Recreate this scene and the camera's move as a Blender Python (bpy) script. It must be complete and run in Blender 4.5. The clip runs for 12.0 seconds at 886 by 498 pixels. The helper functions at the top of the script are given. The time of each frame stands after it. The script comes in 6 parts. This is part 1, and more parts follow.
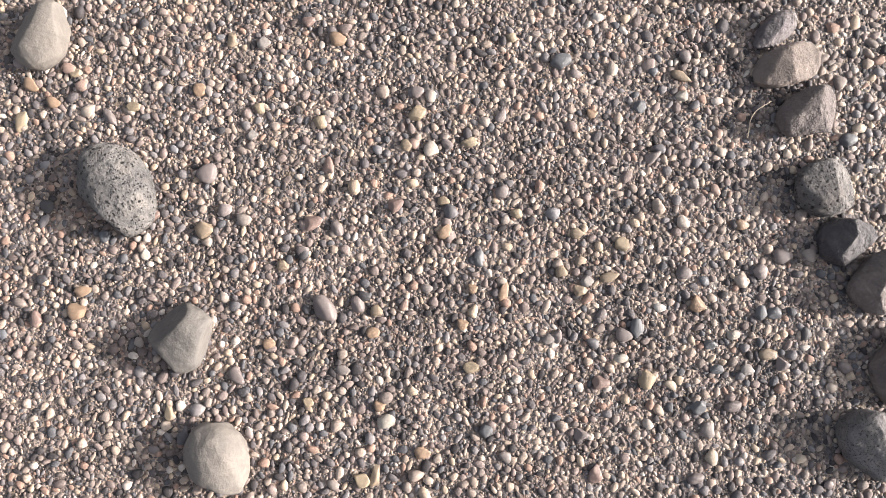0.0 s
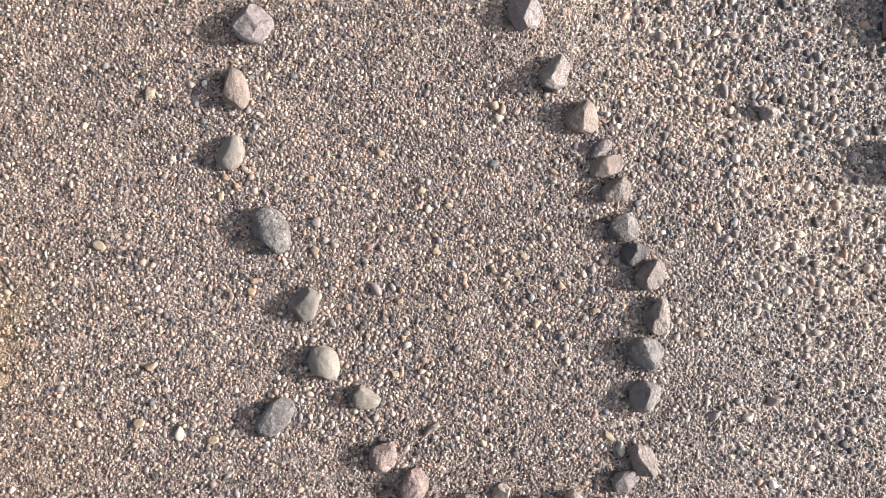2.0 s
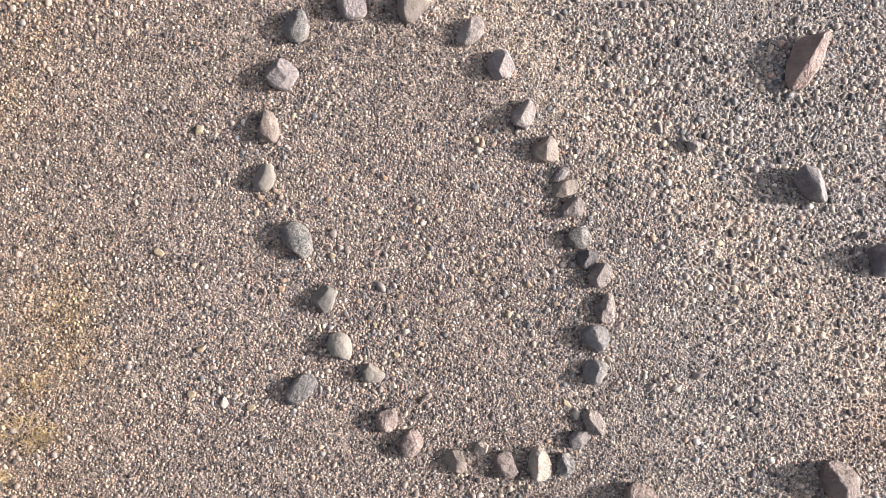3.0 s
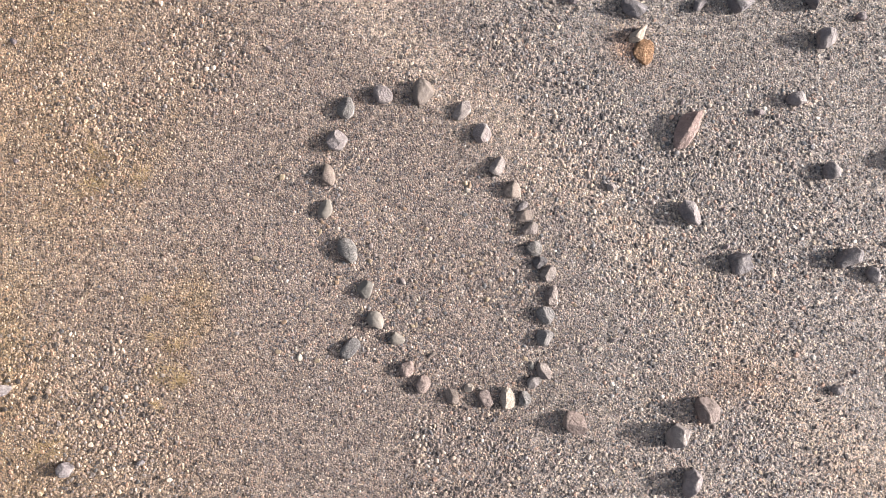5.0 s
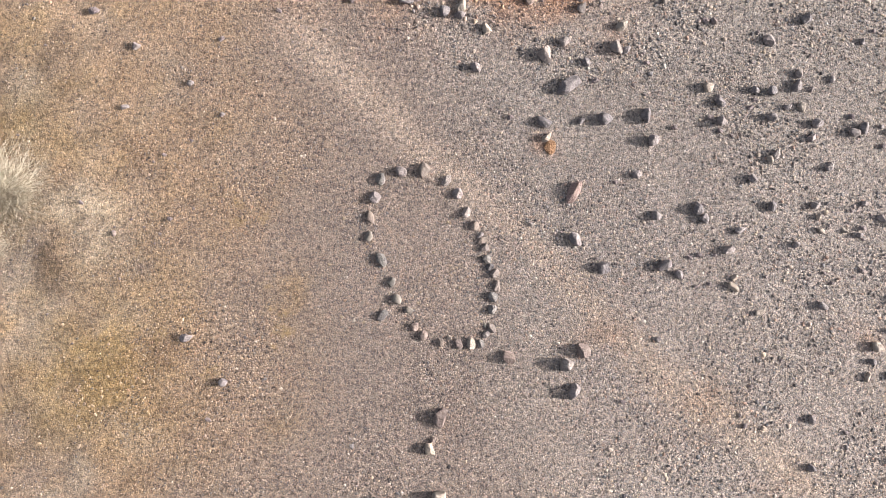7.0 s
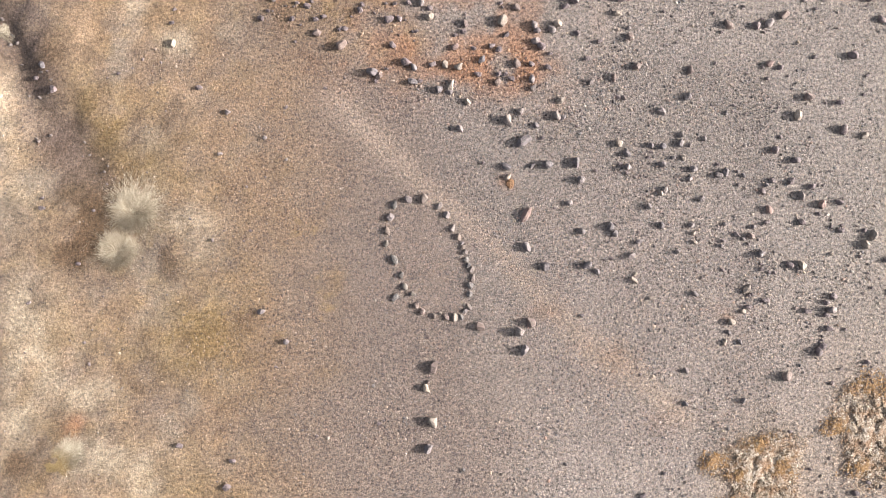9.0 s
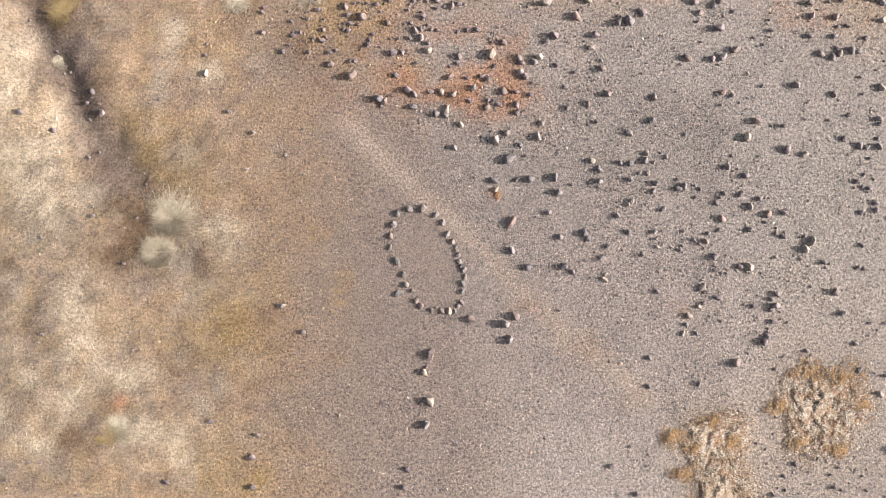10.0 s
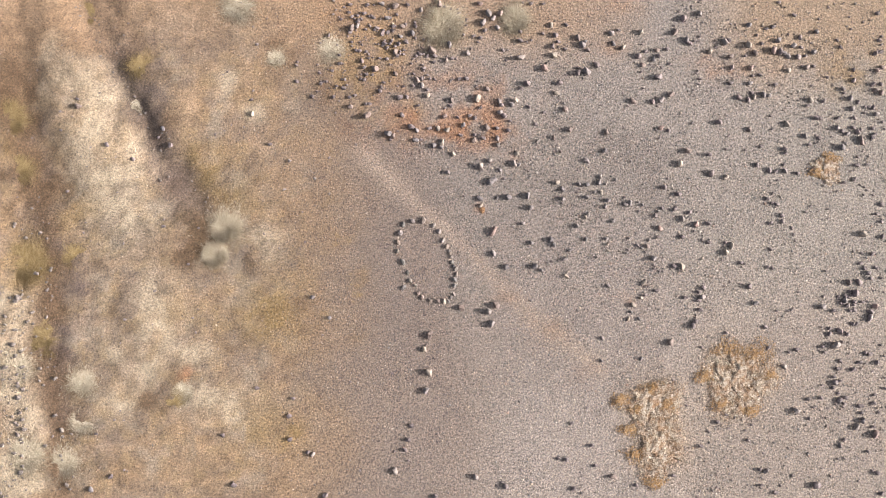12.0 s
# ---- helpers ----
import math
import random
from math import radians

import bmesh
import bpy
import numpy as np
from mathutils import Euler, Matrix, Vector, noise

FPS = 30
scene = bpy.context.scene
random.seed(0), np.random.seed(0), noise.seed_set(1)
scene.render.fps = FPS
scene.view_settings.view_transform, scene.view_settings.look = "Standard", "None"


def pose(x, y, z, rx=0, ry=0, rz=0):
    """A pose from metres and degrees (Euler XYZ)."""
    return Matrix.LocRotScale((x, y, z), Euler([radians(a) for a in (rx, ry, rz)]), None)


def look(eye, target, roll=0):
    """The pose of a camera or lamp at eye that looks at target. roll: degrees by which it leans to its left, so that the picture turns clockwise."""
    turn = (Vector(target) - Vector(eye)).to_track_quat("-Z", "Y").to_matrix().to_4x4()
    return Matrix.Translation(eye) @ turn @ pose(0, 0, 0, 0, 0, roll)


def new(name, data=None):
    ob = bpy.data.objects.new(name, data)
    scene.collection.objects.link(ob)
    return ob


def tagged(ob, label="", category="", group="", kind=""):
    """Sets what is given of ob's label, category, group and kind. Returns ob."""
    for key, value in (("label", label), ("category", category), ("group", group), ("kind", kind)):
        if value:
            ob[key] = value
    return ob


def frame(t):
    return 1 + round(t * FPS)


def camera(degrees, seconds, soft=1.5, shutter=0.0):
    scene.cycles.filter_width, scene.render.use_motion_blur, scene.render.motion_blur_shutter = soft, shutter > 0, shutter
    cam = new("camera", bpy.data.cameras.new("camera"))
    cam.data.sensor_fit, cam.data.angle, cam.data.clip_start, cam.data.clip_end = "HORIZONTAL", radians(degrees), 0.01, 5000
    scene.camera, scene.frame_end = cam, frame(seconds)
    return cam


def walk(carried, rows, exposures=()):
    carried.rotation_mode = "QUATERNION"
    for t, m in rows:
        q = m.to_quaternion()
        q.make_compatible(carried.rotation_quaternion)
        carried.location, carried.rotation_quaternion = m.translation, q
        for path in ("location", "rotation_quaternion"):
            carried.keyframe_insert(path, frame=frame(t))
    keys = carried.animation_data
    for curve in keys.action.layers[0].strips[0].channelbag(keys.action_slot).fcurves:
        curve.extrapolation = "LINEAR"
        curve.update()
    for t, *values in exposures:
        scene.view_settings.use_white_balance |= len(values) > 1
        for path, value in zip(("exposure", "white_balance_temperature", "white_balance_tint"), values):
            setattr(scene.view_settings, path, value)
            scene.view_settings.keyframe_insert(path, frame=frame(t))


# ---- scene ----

# ================= camera =================
cam = camera(72.0, 12.0, soft=0.35)
walk(cam, [
    (0, pose(-0.0009, -0.0868, 1.4625, 3.145, 0.094, 0.138)),
    (0.5, pose(-0.0010, -0.0864, 1.8130, 3.109, 0.034, -0.026)),
    (1, pose(-0.0005, -0.0873, 2.1843, 2.801, -0.191, -0.154)),
    (1.5, pose(-0.0007, -0.0868, 2.5547, 2.667, -0.416, -0.196)),
    (2, pose(-0.0009, -0.0866, 2.9277, 2.535, -0.731, -0.215)),
    (2.5, pose(0.0018, -0.0881, 3.2981, 2.352, -1.298, -0.229)),
    (3, pose(0.0012, -0.0869, 3.6647, 2.574, -1.336, -0.257)),
    (3.2, pose(0.0010, -0.0865, 3.8166, 2.679, -1.321, -0.271)),
    (4.8, pose(0.0021, -0.0859, 5.2442, 2.328, -0.834, -0.291)),
    (5, pose(0.0018, -0.0858, 5.5203, 2.365, -0.822, -0.269)),
    (5.5, pose(0.0018, -0.0850, 6.3814, 2.480, -0.905, -0.212)),
    (6, pose(0.0020, -0.0846, 7.4825, 2.501, -1.044, -0.168)),
    (6.5, pose(0.0020, -0.0845, 8.6147, 2.422, -1.148, -0.115)),
    (7, pose(0.0015, -0.0845, 9.7521, 2.294, -1.208, -0.082)),
    (7.2, pose(0.0017, -0.0847, 10.2095, 2.224, -1.253, -0.070)),
    (8.8, pose(0.0021, -0.0786, 13.8662, 1.913, -1.419, 0.389)),
    (9, pose(0.0022, -0.0785, 14.3095, 1.883, -1.461, 0.415)),
    (9.5, pose(0.0022, -0.0768, 15.4256, 1.872, -1.565, 0.505)),
    (10, pose(0.0015, -0.0758, 16.5258, 1.903, -1.619, 0.567)),
    (10.5, pose(0.0002, -0.0759, 17.6563, 1.953, -1.621, 0.563)),
    (11, pose(-0.0003, -0.0777, 18.7655, 1.948, -1.639, 0.538)),
    (11.5, pose(-0.0005, -0.0814, 19.8600, 1.900, -1.627, 0.539)),
    (12, pose(-0.0000, -0.0848, 20.9706, 1.840, -1.640, 0.542)),
], exposures=[(0.0, 1.22, 6300.0, 9.5), (3.0, 1.3, 6280.0, 9.4), (6.0, 1.28, 6350.0, 9.5), (9.0, 1.26, 6450.0, 9.7), (12.0, 1.2, 6490.0, 9.3)])

# ================= light =================
SUN_EL, SUN_AZ = 19.0, 2.0            # degrees above the plain; azimuth from +x towards +y
world = bpy.data.worlds.new("desert_sky")
scene.world = world
world.use_nodes = True
sky = world.node_tree.nodes.new("ShaderNodeTexSky")
sky.sky_type = 'NISHITA'
sky.sun_disc = False
sky.sun_elevation = radians(SUN_EL)
sky.sun_rotation = radians(90.0 - SUN_AZ)
sky.air_density, sky.dust_density, sky.ozone_density = 0.7, 5.0, 0.3
haze = world.node_tree.nodes.new("ShaderNodeHueSaturation")
haze.inputs["Saturation"].default_value = 0.4      # pale, hazy sky
world.node_tree.links.new(sky.outputs[0], haze.inputs["Color"])
world.node_tree.links.new(haze.outputs[0], world.node_tree.nodes["Background"].inputs[0])
world.node_tree.nodes["Background"].inputs[1].default_value = 0.112
sun_data = bpy.data.lights.new("sun", "SUN")
sun_data.energy = 4.7
sun_data.angle = radians(3.0)
sun_data.color = (1.0, 0.91, 0.82)
sun = new("sun", sun_data)
sun.matrix_world = look((40 * math.cos(radians(SUN_EL)) * math.cos(radians(SUN_AZ)),
                         40 * math.cos(radians(SUN_EL)) * math.sin(radians(SUN_AZ)),
                         40 * math.sin(radians(SUN_EL))), (0, 0, 0))


# ================= number helpers =================
def lattice(ix, iy, seed):
    """Hashed values in 0..1 on a whole-number lattice."""
    h = (ix.astype(np.int64) * 374761393 + iy.astype(np.int64) * 668265263 + seed * 974634777) & 0xFFFFFFFF
    h = ((h ^ (h >> 13)) * 1274126177) & 0xFFFFFFFF
    return ((h ^ (h >> 16)) & 0xFFFF) / 65535.0


def value_noise(x, y, scale, seed=0):
    x, y = np.asarray(x, float) * scale, np.asarray(y, float) * scale
    ix, iy = np.floor(x), np.floor(y)
    fx, fy = x - ix, y - iy
    fx, fy = fx * fx * (3 - 2 * fx), fy * fy * (3 - 2 * fy)
    a = lattice(ix, iy, seed) * (1 - fx) + lattice(ix + 1, iy, seed) * fx
    b = lattice(ix, iy + 1, seed) * (1 - fx) + lattice(ix + 1, iy + 1, seed) * fx
    return a * (1 - fy) + b * fy


def fbm(x, y, scale, octaves=4, seed=0):
    out, amp, total = 0.0, 1.0, 0.0
    for k in range(octaves):
        out = out + amp * value_noise(x, y, scale * 2 ** k, seed + 17 * k)
        total += amp
        amp *= 0.55
    return out / total


def ramp01(v, lo, hi):
    u = np.clip((v - lo) / (hi - lo), 0, 1)
    return u * u * (3 - 2 * u)


def near_line(x, y, pts):
    """Distance to a polyline, and the side (positive: to the right going along it)."""
    best = np.full(np.shape(x), 1e9)
    side = np.zeros(np.shape(x))
    for (ax, ay), (bx, by) in zip(pts[:-1], pts[1:]):
        dx, dy = bx - ax, by - ay
        u = np.clip(((x - ax) * dx + (y - ay) * dy) / (dx * dx + dy * dy), 0, 1)
        d = np.hypot(x - ax - u * dx, y - ay - u * dy)
        s = np.sign((x - ax) * dy - (y - ay) * dx)
        side = np.where(d < best, s, side)
        best = np.minimum(best, d)
    return best, side


# ================= the lie of the land =================
GULLY = [(-12.39, 10.20), (-11.65, 8.84), (-11.05, 7.78), (-10.60, 6.81), (-10.10, 5.45), (-9.45, 4.39), (-8.90, 3.04), (-8.10, 2.18)]
WASH = [(-13.99, 9.77), (-13.91, 7.03), (-13.53, 4.13), (-13.28, 2.21), (-13.04, 0.30), (-12.71, -1.03), (-12.90, -2.93), (-12.47, -4.81), (-11.97, -7.25), (-11.74, -8.74)]


def outside(x, y):
    """0 over the detailed ground, 1 on the plain past it."""
    return ramp01(np.maximum(np.abs(x - 0.8) - 16.5, np.abs(y - 0.5) - 10.2), 0.0, 9.0)


def height(x, y):
    """The ground's height: a nearly flat plain, with two shallow dry channels past its edge."""
    x, y = np.asarray(x, float), np.asarray(y, float)
    z = 0.05 * (fbm(x, y, 0.16, 3, 5) - 0.5) * ramp01(np.hypot(x, y), 2.0, 6.0)
    z = z + 0.012 * (fbm(x, y, 2.2, 3, 9) - 0.5)
    wx = x + 1.5 * (fbm(x, y, 0.6, 4, 21) - 0.5)
    wy = y + 1.5 * (fbm(x, y, 0.6, 4, 22) - 0.5)
    d, s = near_line(wx, wy, GULLY)
    depth = 0.16 * ramp01(y, 0.6, 3.5)
    z = z - depth * np.exp(-(d / 0.65) ** 2)
    z = z + 0.10 * np.exp(-((d - 1.9) / 1.1) ** 2) * (s > 0) * ramp01(y, 0.5, 3.0)
    d2, s2 = near_line(wx, wy, WASH)
    z = z - 0.07 * np.exp(-(d2 / 0.7) ** 2) + 0.06 * ramp01(-wx, 13.0, 16.0)
    rough = ramp01(-x, 5.0, 9.5)
    z = z + rough * (0.12 * (fbm(x, y, 0.8, 5, 31) - 0.5) + 0.06 * (fbm(x, y, 3.0, 3, 33) - 0.5))
    return z * (1 - outside(x, y))


def lerp_colour(col, target, mask):
    return col + (np.array(target) - col) * mask[..., None]


def trodden(x, y):
    """How far a spot lies on the faint path across the plain, 0 to 1."""
    wx, wy = x + 0.35 * (fbm(x, y, 0.9, 3, 43) - 0.5), y + 0.35 * (fbm(x, y, 0.9, 3, 44) - 0.5)
    d, s = near_line(wx, wy, [(-2.26, 3.99), (-0.77, 2.62), (0.08, 1.80), (0.90, 1.08), (1.60, 0.42), (2.45, -0.45), (3.50, -1.52), (4.85, -2.55), (6.10, -3.45)])
    return np.exp(-(d / 0.30) ** 2)


PALE_SILT, DARK_MAUVE, OLIVE_EARTH = (0.415, 0.352, 0.268), (0.142, 0.114, 0.108), (0.25, 0.178, 0.075)
PALE_SPOTS = ((-7.61, -2.99, 0.60), (-7.57, -4.27, 0.70), (-9.00, -1.19, 0.80), (-8.96, -2.35, 0.70), (-5.58, 0.93, 0.50), (-5.17, 0.27, 0.50), (-12.69, 7.55, 0.90), (-12.00, 6.58, 1.00), (-11.12, 5.82, 0.75), (-10.52, 5.93, 0.40), (-9.35, 3.52, 0.50), (-9.92, 3.61, 0.80), (-10.66, 3.01, 0.90), (-10.44, 1.86, 0.90), (-11.62, 3.19, 0.70), (-11.27, 4.17, 0.80), (-7.21, 6.28, 0.35)) + ((-6.07, 5.22, 0.35), (-7.87, -2.90, 0.50), (-7.72, -3.22, 0.40), (-7.27, -4.42, 0.70), (-6.31, -4.79, 0.60), (-10.50, -3.01, 0.50), (-13.87, -2.94, 0.90), (-13.91, -1.61, 0.70), (-13.33, -2.37, 0.50), (-13.44, -4.82, 0.80), (-13.55, -7.06, 1.00), (-12.83, -6.31, 0.60), (-14.02, -4.07, 0.60), (0.84, 8.42, 0.50), (2.91, 8.64, 0.40), (-9.56, -3.29, 0.60), (-10.18, -4.43, 0.60))
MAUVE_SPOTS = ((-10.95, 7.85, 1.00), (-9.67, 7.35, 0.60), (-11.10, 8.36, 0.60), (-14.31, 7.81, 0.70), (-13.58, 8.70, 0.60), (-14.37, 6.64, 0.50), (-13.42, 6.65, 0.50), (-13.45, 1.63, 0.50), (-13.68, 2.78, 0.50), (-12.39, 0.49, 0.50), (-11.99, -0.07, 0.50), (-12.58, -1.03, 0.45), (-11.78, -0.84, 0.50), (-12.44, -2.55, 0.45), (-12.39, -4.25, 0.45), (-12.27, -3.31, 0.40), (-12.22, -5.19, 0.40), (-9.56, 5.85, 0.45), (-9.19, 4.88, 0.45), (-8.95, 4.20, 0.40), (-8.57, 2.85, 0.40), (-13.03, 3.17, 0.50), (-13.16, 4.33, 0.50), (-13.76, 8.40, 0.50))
OLIVE_SPOTS = ((-13.88, 6.06, 0.60), (-14.13, 5.28, 0.60), (-14.09, 4.03, 0.60), (-13.40, -0.09, 0.70), (-9.90, 6.62, 0.40), (-14.00, 7.03, 0.60), (-7.22, 2.29, 0.60), (-7.88, 1.79, 0.50), (-12.34, 8.43, 0.50), (-11.56, 7.86, 0.40), (-7.82, 3.25, 0.70), (-6.47, 2.68, 0.60), (-4.40, -5.74, 0.40), (-5.42, -1.74, 0.90))


def soil(x, y):
    """Colour of the bare ground: grey gravel plain, ochre earth on one side, pale silt banks, red earth patches."""
    x, y = np.asarray(x, float), np.asarray(y, float)
    wx = x + 1.6 * (fbm(x, y, 0.45, 4, 41) - 0.5)
    wy = y + 1.6 * (fbm(x, y, 0.45, 4, 42) - 0.5)
    n1, n2 = fbm(x, y, 0.5, 4, 51), fbm(x, y, 1.7, 4, 52)
    col = np.ones(x.shape + (3,)) * np.array((0.234, 0.200, 0.181))
    # slate-grey gravel over the stony side
    col = lerp_colour(col, (0.264, 0.244, 0.230), ramp01(wx + 0.2 * wy, -0.2, 2.2))
    col = lerp_colour(col, (0.281, 0.262, 0.241), 0.8 * ramp01(wx - 0.7 * wy, 6.0, 12.0))
    # paler grit past the foot of the ring
    col = lerp_colour(col, (0.300, 0.262, 0.235), 0.7 * ramp01(0.6 - wy, 0.0, 3.5) * ramp01(wx, 0.0, 2.5))
    col = lerp_colour(col, (0.312, 0.284, 0.268), 0.75 * ramp01(wx, 1.2, 3.8) * (1 - ramp01(wx, 7.0, 10.0)) * ramp01(3.0 - wy, 0.0, 3.0))
    # ochre earth
    ochre = ramp01(-wx, 0.2, 5.0) * (0.45 + 0.55 * ramp01(n1, 0.3, 0.65))
    col = lerp_colour(col, (0.264, 0.195, 0.135), ochre)
    col = lerp_colour(col, (0.255, 0.178, 0.104), ramp01(-wx, 3.5, 6.0) * ramp01(n2, 0.45, 0.75) * 0.5)
    n3 = fbm(x, y, 3.4, 3, 53)
    side = ramp01(-wx, 2.0, 7.0)
    col = col * (0.94 + side * 0.9 * (n3 - 0.5) + side * 0.9 * (n1 - 0.5))[..., None]
    col = lerp_colour(col, (0.30, 0.26, 0.215), 0.7 * side * ramp01(fbm(x, y, 1.1, 3, 54), 0.55, 0.75))
    mottle = fbm(x, y, 2.4, 4, 58)
    col = lerp_colour(col, (0.315, 0.238, 0.142), 0.5 * side * ramp01(mottle, 0.52, 0.68))
    col = lerp_colour(col, (0.225, 0.182, 0.155), 0.45 * side * ramp01(fbm(x, y, 1.6, 5, 59), 0.54, 0.7))
    # pale silt banks past the ochre
    d, s = near_line(wx, wy, GULLY)
    pale = np.exp(-((d - 1.7) / 1.3) ** 2) * (s > 0) * ramp01(y, -1.0, 2.0) * ramp01(-x, 8.0, 9.2)
    col = lerp_colour(col, (0.38, 0.325, 0.25), 0.3 * np.clip(pale, 0, 1))
    for tint, most, spots in ((OLIVE_EARTH, 0.7, OLIVE_SPOTS), (PALE_SILT, 0.92, PALE_SPOTS), (DARK_MAUVE, 0.95, MAUVE_SPOTS)):
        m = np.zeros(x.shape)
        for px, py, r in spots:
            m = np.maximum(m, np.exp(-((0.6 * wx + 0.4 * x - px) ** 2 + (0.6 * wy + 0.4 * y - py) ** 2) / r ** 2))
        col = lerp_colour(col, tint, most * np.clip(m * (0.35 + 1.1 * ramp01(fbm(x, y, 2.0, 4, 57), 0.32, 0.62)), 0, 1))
    for px, py, r in ((10.84, -3.87, 1.10), (7.93, -4.65, 0.90), (8.26, -6.10, 0.90), (0.54, 8.47, 0.80), (3.05, 8.64, 0.60), (-6.97, 1.32, 0.50)):
        m = np.exp(-((0.5 * (x + wx) - px) ** 2 + (0.5 * (y + wy) - py) ** 2) / r ** 2)
        col = lerp_colour(col, (0.37, 0.30, 0.23), 0.85 * m)
    for px, py, r, k in ((-2.29, 7.06, 1.30, 0.80), (-1.32, 8.07, 0.80, 0.80), (-3.09, 8.63, 0.90, 0.80), (-0.70, 5.22, 0.50, 0.80), (-9.82, 6.92, 0.60, 0.80), (-6.84, 2.10, 0.60, 0.60), (-5.43, -1.36, 1.40, 0.35), (-5.82, -5.55, 1.00, 0.50), (-4.49, -6.02, 0.50, 0.50), (14.88, 6.99, 1.00, 0.60), (-13.95, -0.28, 0.80, 0.70), (-7.85, -3.57, 0.35, 0.80), (-11.77, 1.84, 0.90, 0.60)) + ((-2.43, -0.77, 0.30, 0.30), (-2.42, -0.44, 0.22, 0.30), (2.69, -0.89, 0.22, 0.25), (-4.03, -0.94, 0.50, 0.30), (-3.14, 0.80, 0.45, 0.25), (-2.74, 0.92, 0.30, 0.25), (-4.18, -1.86, 0.60, 0.25), (-2.46, -2.16, 0.30, 0.25), (2.46, -0.87, 0.40, 0.15), (4.66, -2.50, 0.45, 0.20), (-2.30, -0.72, 0.15, 0.25), (-2.51, 1.22, 0.25, 0.20), (-3.53, 2.48, 0.50, 0.25), (-4.33, -0.48, 0.40, 0.25)):
        m = np.exp(-((wx - px) ** 2 + (wy - py) ** 2) / r ** 2)
        col = lerp_colour(col, (0.262, 0.190, 0.104), np.clip(k * m * (0.15 + 1.35 * ramp01(fbm(x, y, 2.6, 4, 56), 0.38, 0.62)), 0, 0.8))
    # dark brown earth; the first two spots also paint the tussock pair's shadow
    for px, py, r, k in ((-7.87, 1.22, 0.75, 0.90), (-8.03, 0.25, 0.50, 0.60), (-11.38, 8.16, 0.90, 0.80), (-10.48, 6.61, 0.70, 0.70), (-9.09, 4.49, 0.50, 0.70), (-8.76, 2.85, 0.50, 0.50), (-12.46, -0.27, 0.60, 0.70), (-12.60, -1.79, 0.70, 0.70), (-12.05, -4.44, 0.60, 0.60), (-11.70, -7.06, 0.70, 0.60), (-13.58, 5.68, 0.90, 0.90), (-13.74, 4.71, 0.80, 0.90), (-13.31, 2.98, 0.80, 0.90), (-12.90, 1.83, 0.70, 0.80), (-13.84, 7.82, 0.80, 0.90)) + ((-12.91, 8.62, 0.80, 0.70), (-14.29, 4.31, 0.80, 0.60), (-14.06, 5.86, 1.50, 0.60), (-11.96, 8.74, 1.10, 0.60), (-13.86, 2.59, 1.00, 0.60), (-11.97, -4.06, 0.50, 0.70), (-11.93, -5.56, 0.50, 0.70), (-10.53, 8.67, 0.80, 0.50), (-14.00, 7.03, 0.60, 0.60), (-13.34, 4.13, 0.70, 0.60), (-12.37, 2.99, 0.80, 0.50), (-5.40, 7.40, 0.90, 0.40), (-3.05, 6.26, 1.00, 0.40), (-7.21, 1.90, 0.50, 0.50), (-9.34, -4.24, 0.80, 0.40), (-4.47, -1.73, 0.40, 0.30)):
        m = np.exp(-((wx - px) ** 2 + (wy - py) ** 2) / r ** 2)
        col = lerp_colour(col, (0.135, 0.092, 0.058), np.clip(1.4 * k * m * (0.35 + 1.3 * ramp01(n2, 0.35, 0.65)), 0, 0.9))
    # dark gully gravel, with its sunless flank's shade put into the colour
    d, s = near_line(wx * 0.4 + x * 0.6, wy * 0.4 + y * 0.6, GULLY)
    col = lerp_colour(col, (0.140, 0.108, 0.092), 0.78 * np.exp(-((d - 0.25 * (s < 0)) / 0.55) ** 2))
    brown = np.exp(-(near_line(wx, wy, WASH)[0] / 0.55) ** 2)
    col = lerp_colour(col, (0.17, 0.115, 0.075), 0.85 * brown)
    # faint trodden path across the plain
    col = lerp_colour(col, (0.36, 0.305, 0.258), 0.75 * trodden(x, y))
    # red and orange earth
    for px, py, r, k in ((0.05, 5.71, 2.20, 0.40), (2.09, 6.04, 1.50, 0.35), (-1.53, 5.09, 1.20, 0.35), (1.55, 4.92, 1.00, 0.90), (2.44, 4.67, 0.90, 0.80), (0.67, 4.65, 0.70, 0.70), (9.50, 7.19, 0.60, 0.80), (10.61, 7.01, 0.50, 1.00), (6.80, 9.15, 0.70, 0.60), (6.50, 7.73, 0.50, 0.40)) + ((1.96, 1.97, 0.25, 0.60), (7.19, -1.16, 0.35, 0.60), (4.34, -2.35, 0.60, 0.40), (5.71, -3.50, 0.50, 0.15), (2.95, -1.05, 0.40, 0.35), (-2.90, 8.64, 0.90, 0.50), (-0.51, 5.12, 0.50, 0.50), (-7.76, -3.61, 0.45, 1.30), (12.33, 7.14, 0.30, 0.50), (3.12, 3.75, 0.25, 0.40)):
        m = np.exp(-(((x * 0.5 + wx * 0.5 - px) * 1.0) ** 2 + ((y * 0.5 + wy * 0.5 - py) * 1.6) ** 2) / r ** 2)
        col = lerp_colour(col, (0.30, 0.170, 0.104), np.clip(0.68 * k * m * (0.2 + 1.4 * ramp01(n2, 0.35, 0.65)), 0, 0.85))
    # tan silt at the far corner
    m = ramp01(wy, 5.5, 8.5) * ramp01(wx, 9.0, 12.0)
    col = lerp_colour(col, (0.31, 0.235, 0.165), 0.8 * m)
    m = ramp01(wy, 6.2, 9.0) * ramp01(-wx, -9.0, -4.0)
    col = lerp_colour(col, (0.31, 0.22, 0.15), 0.7 * m)
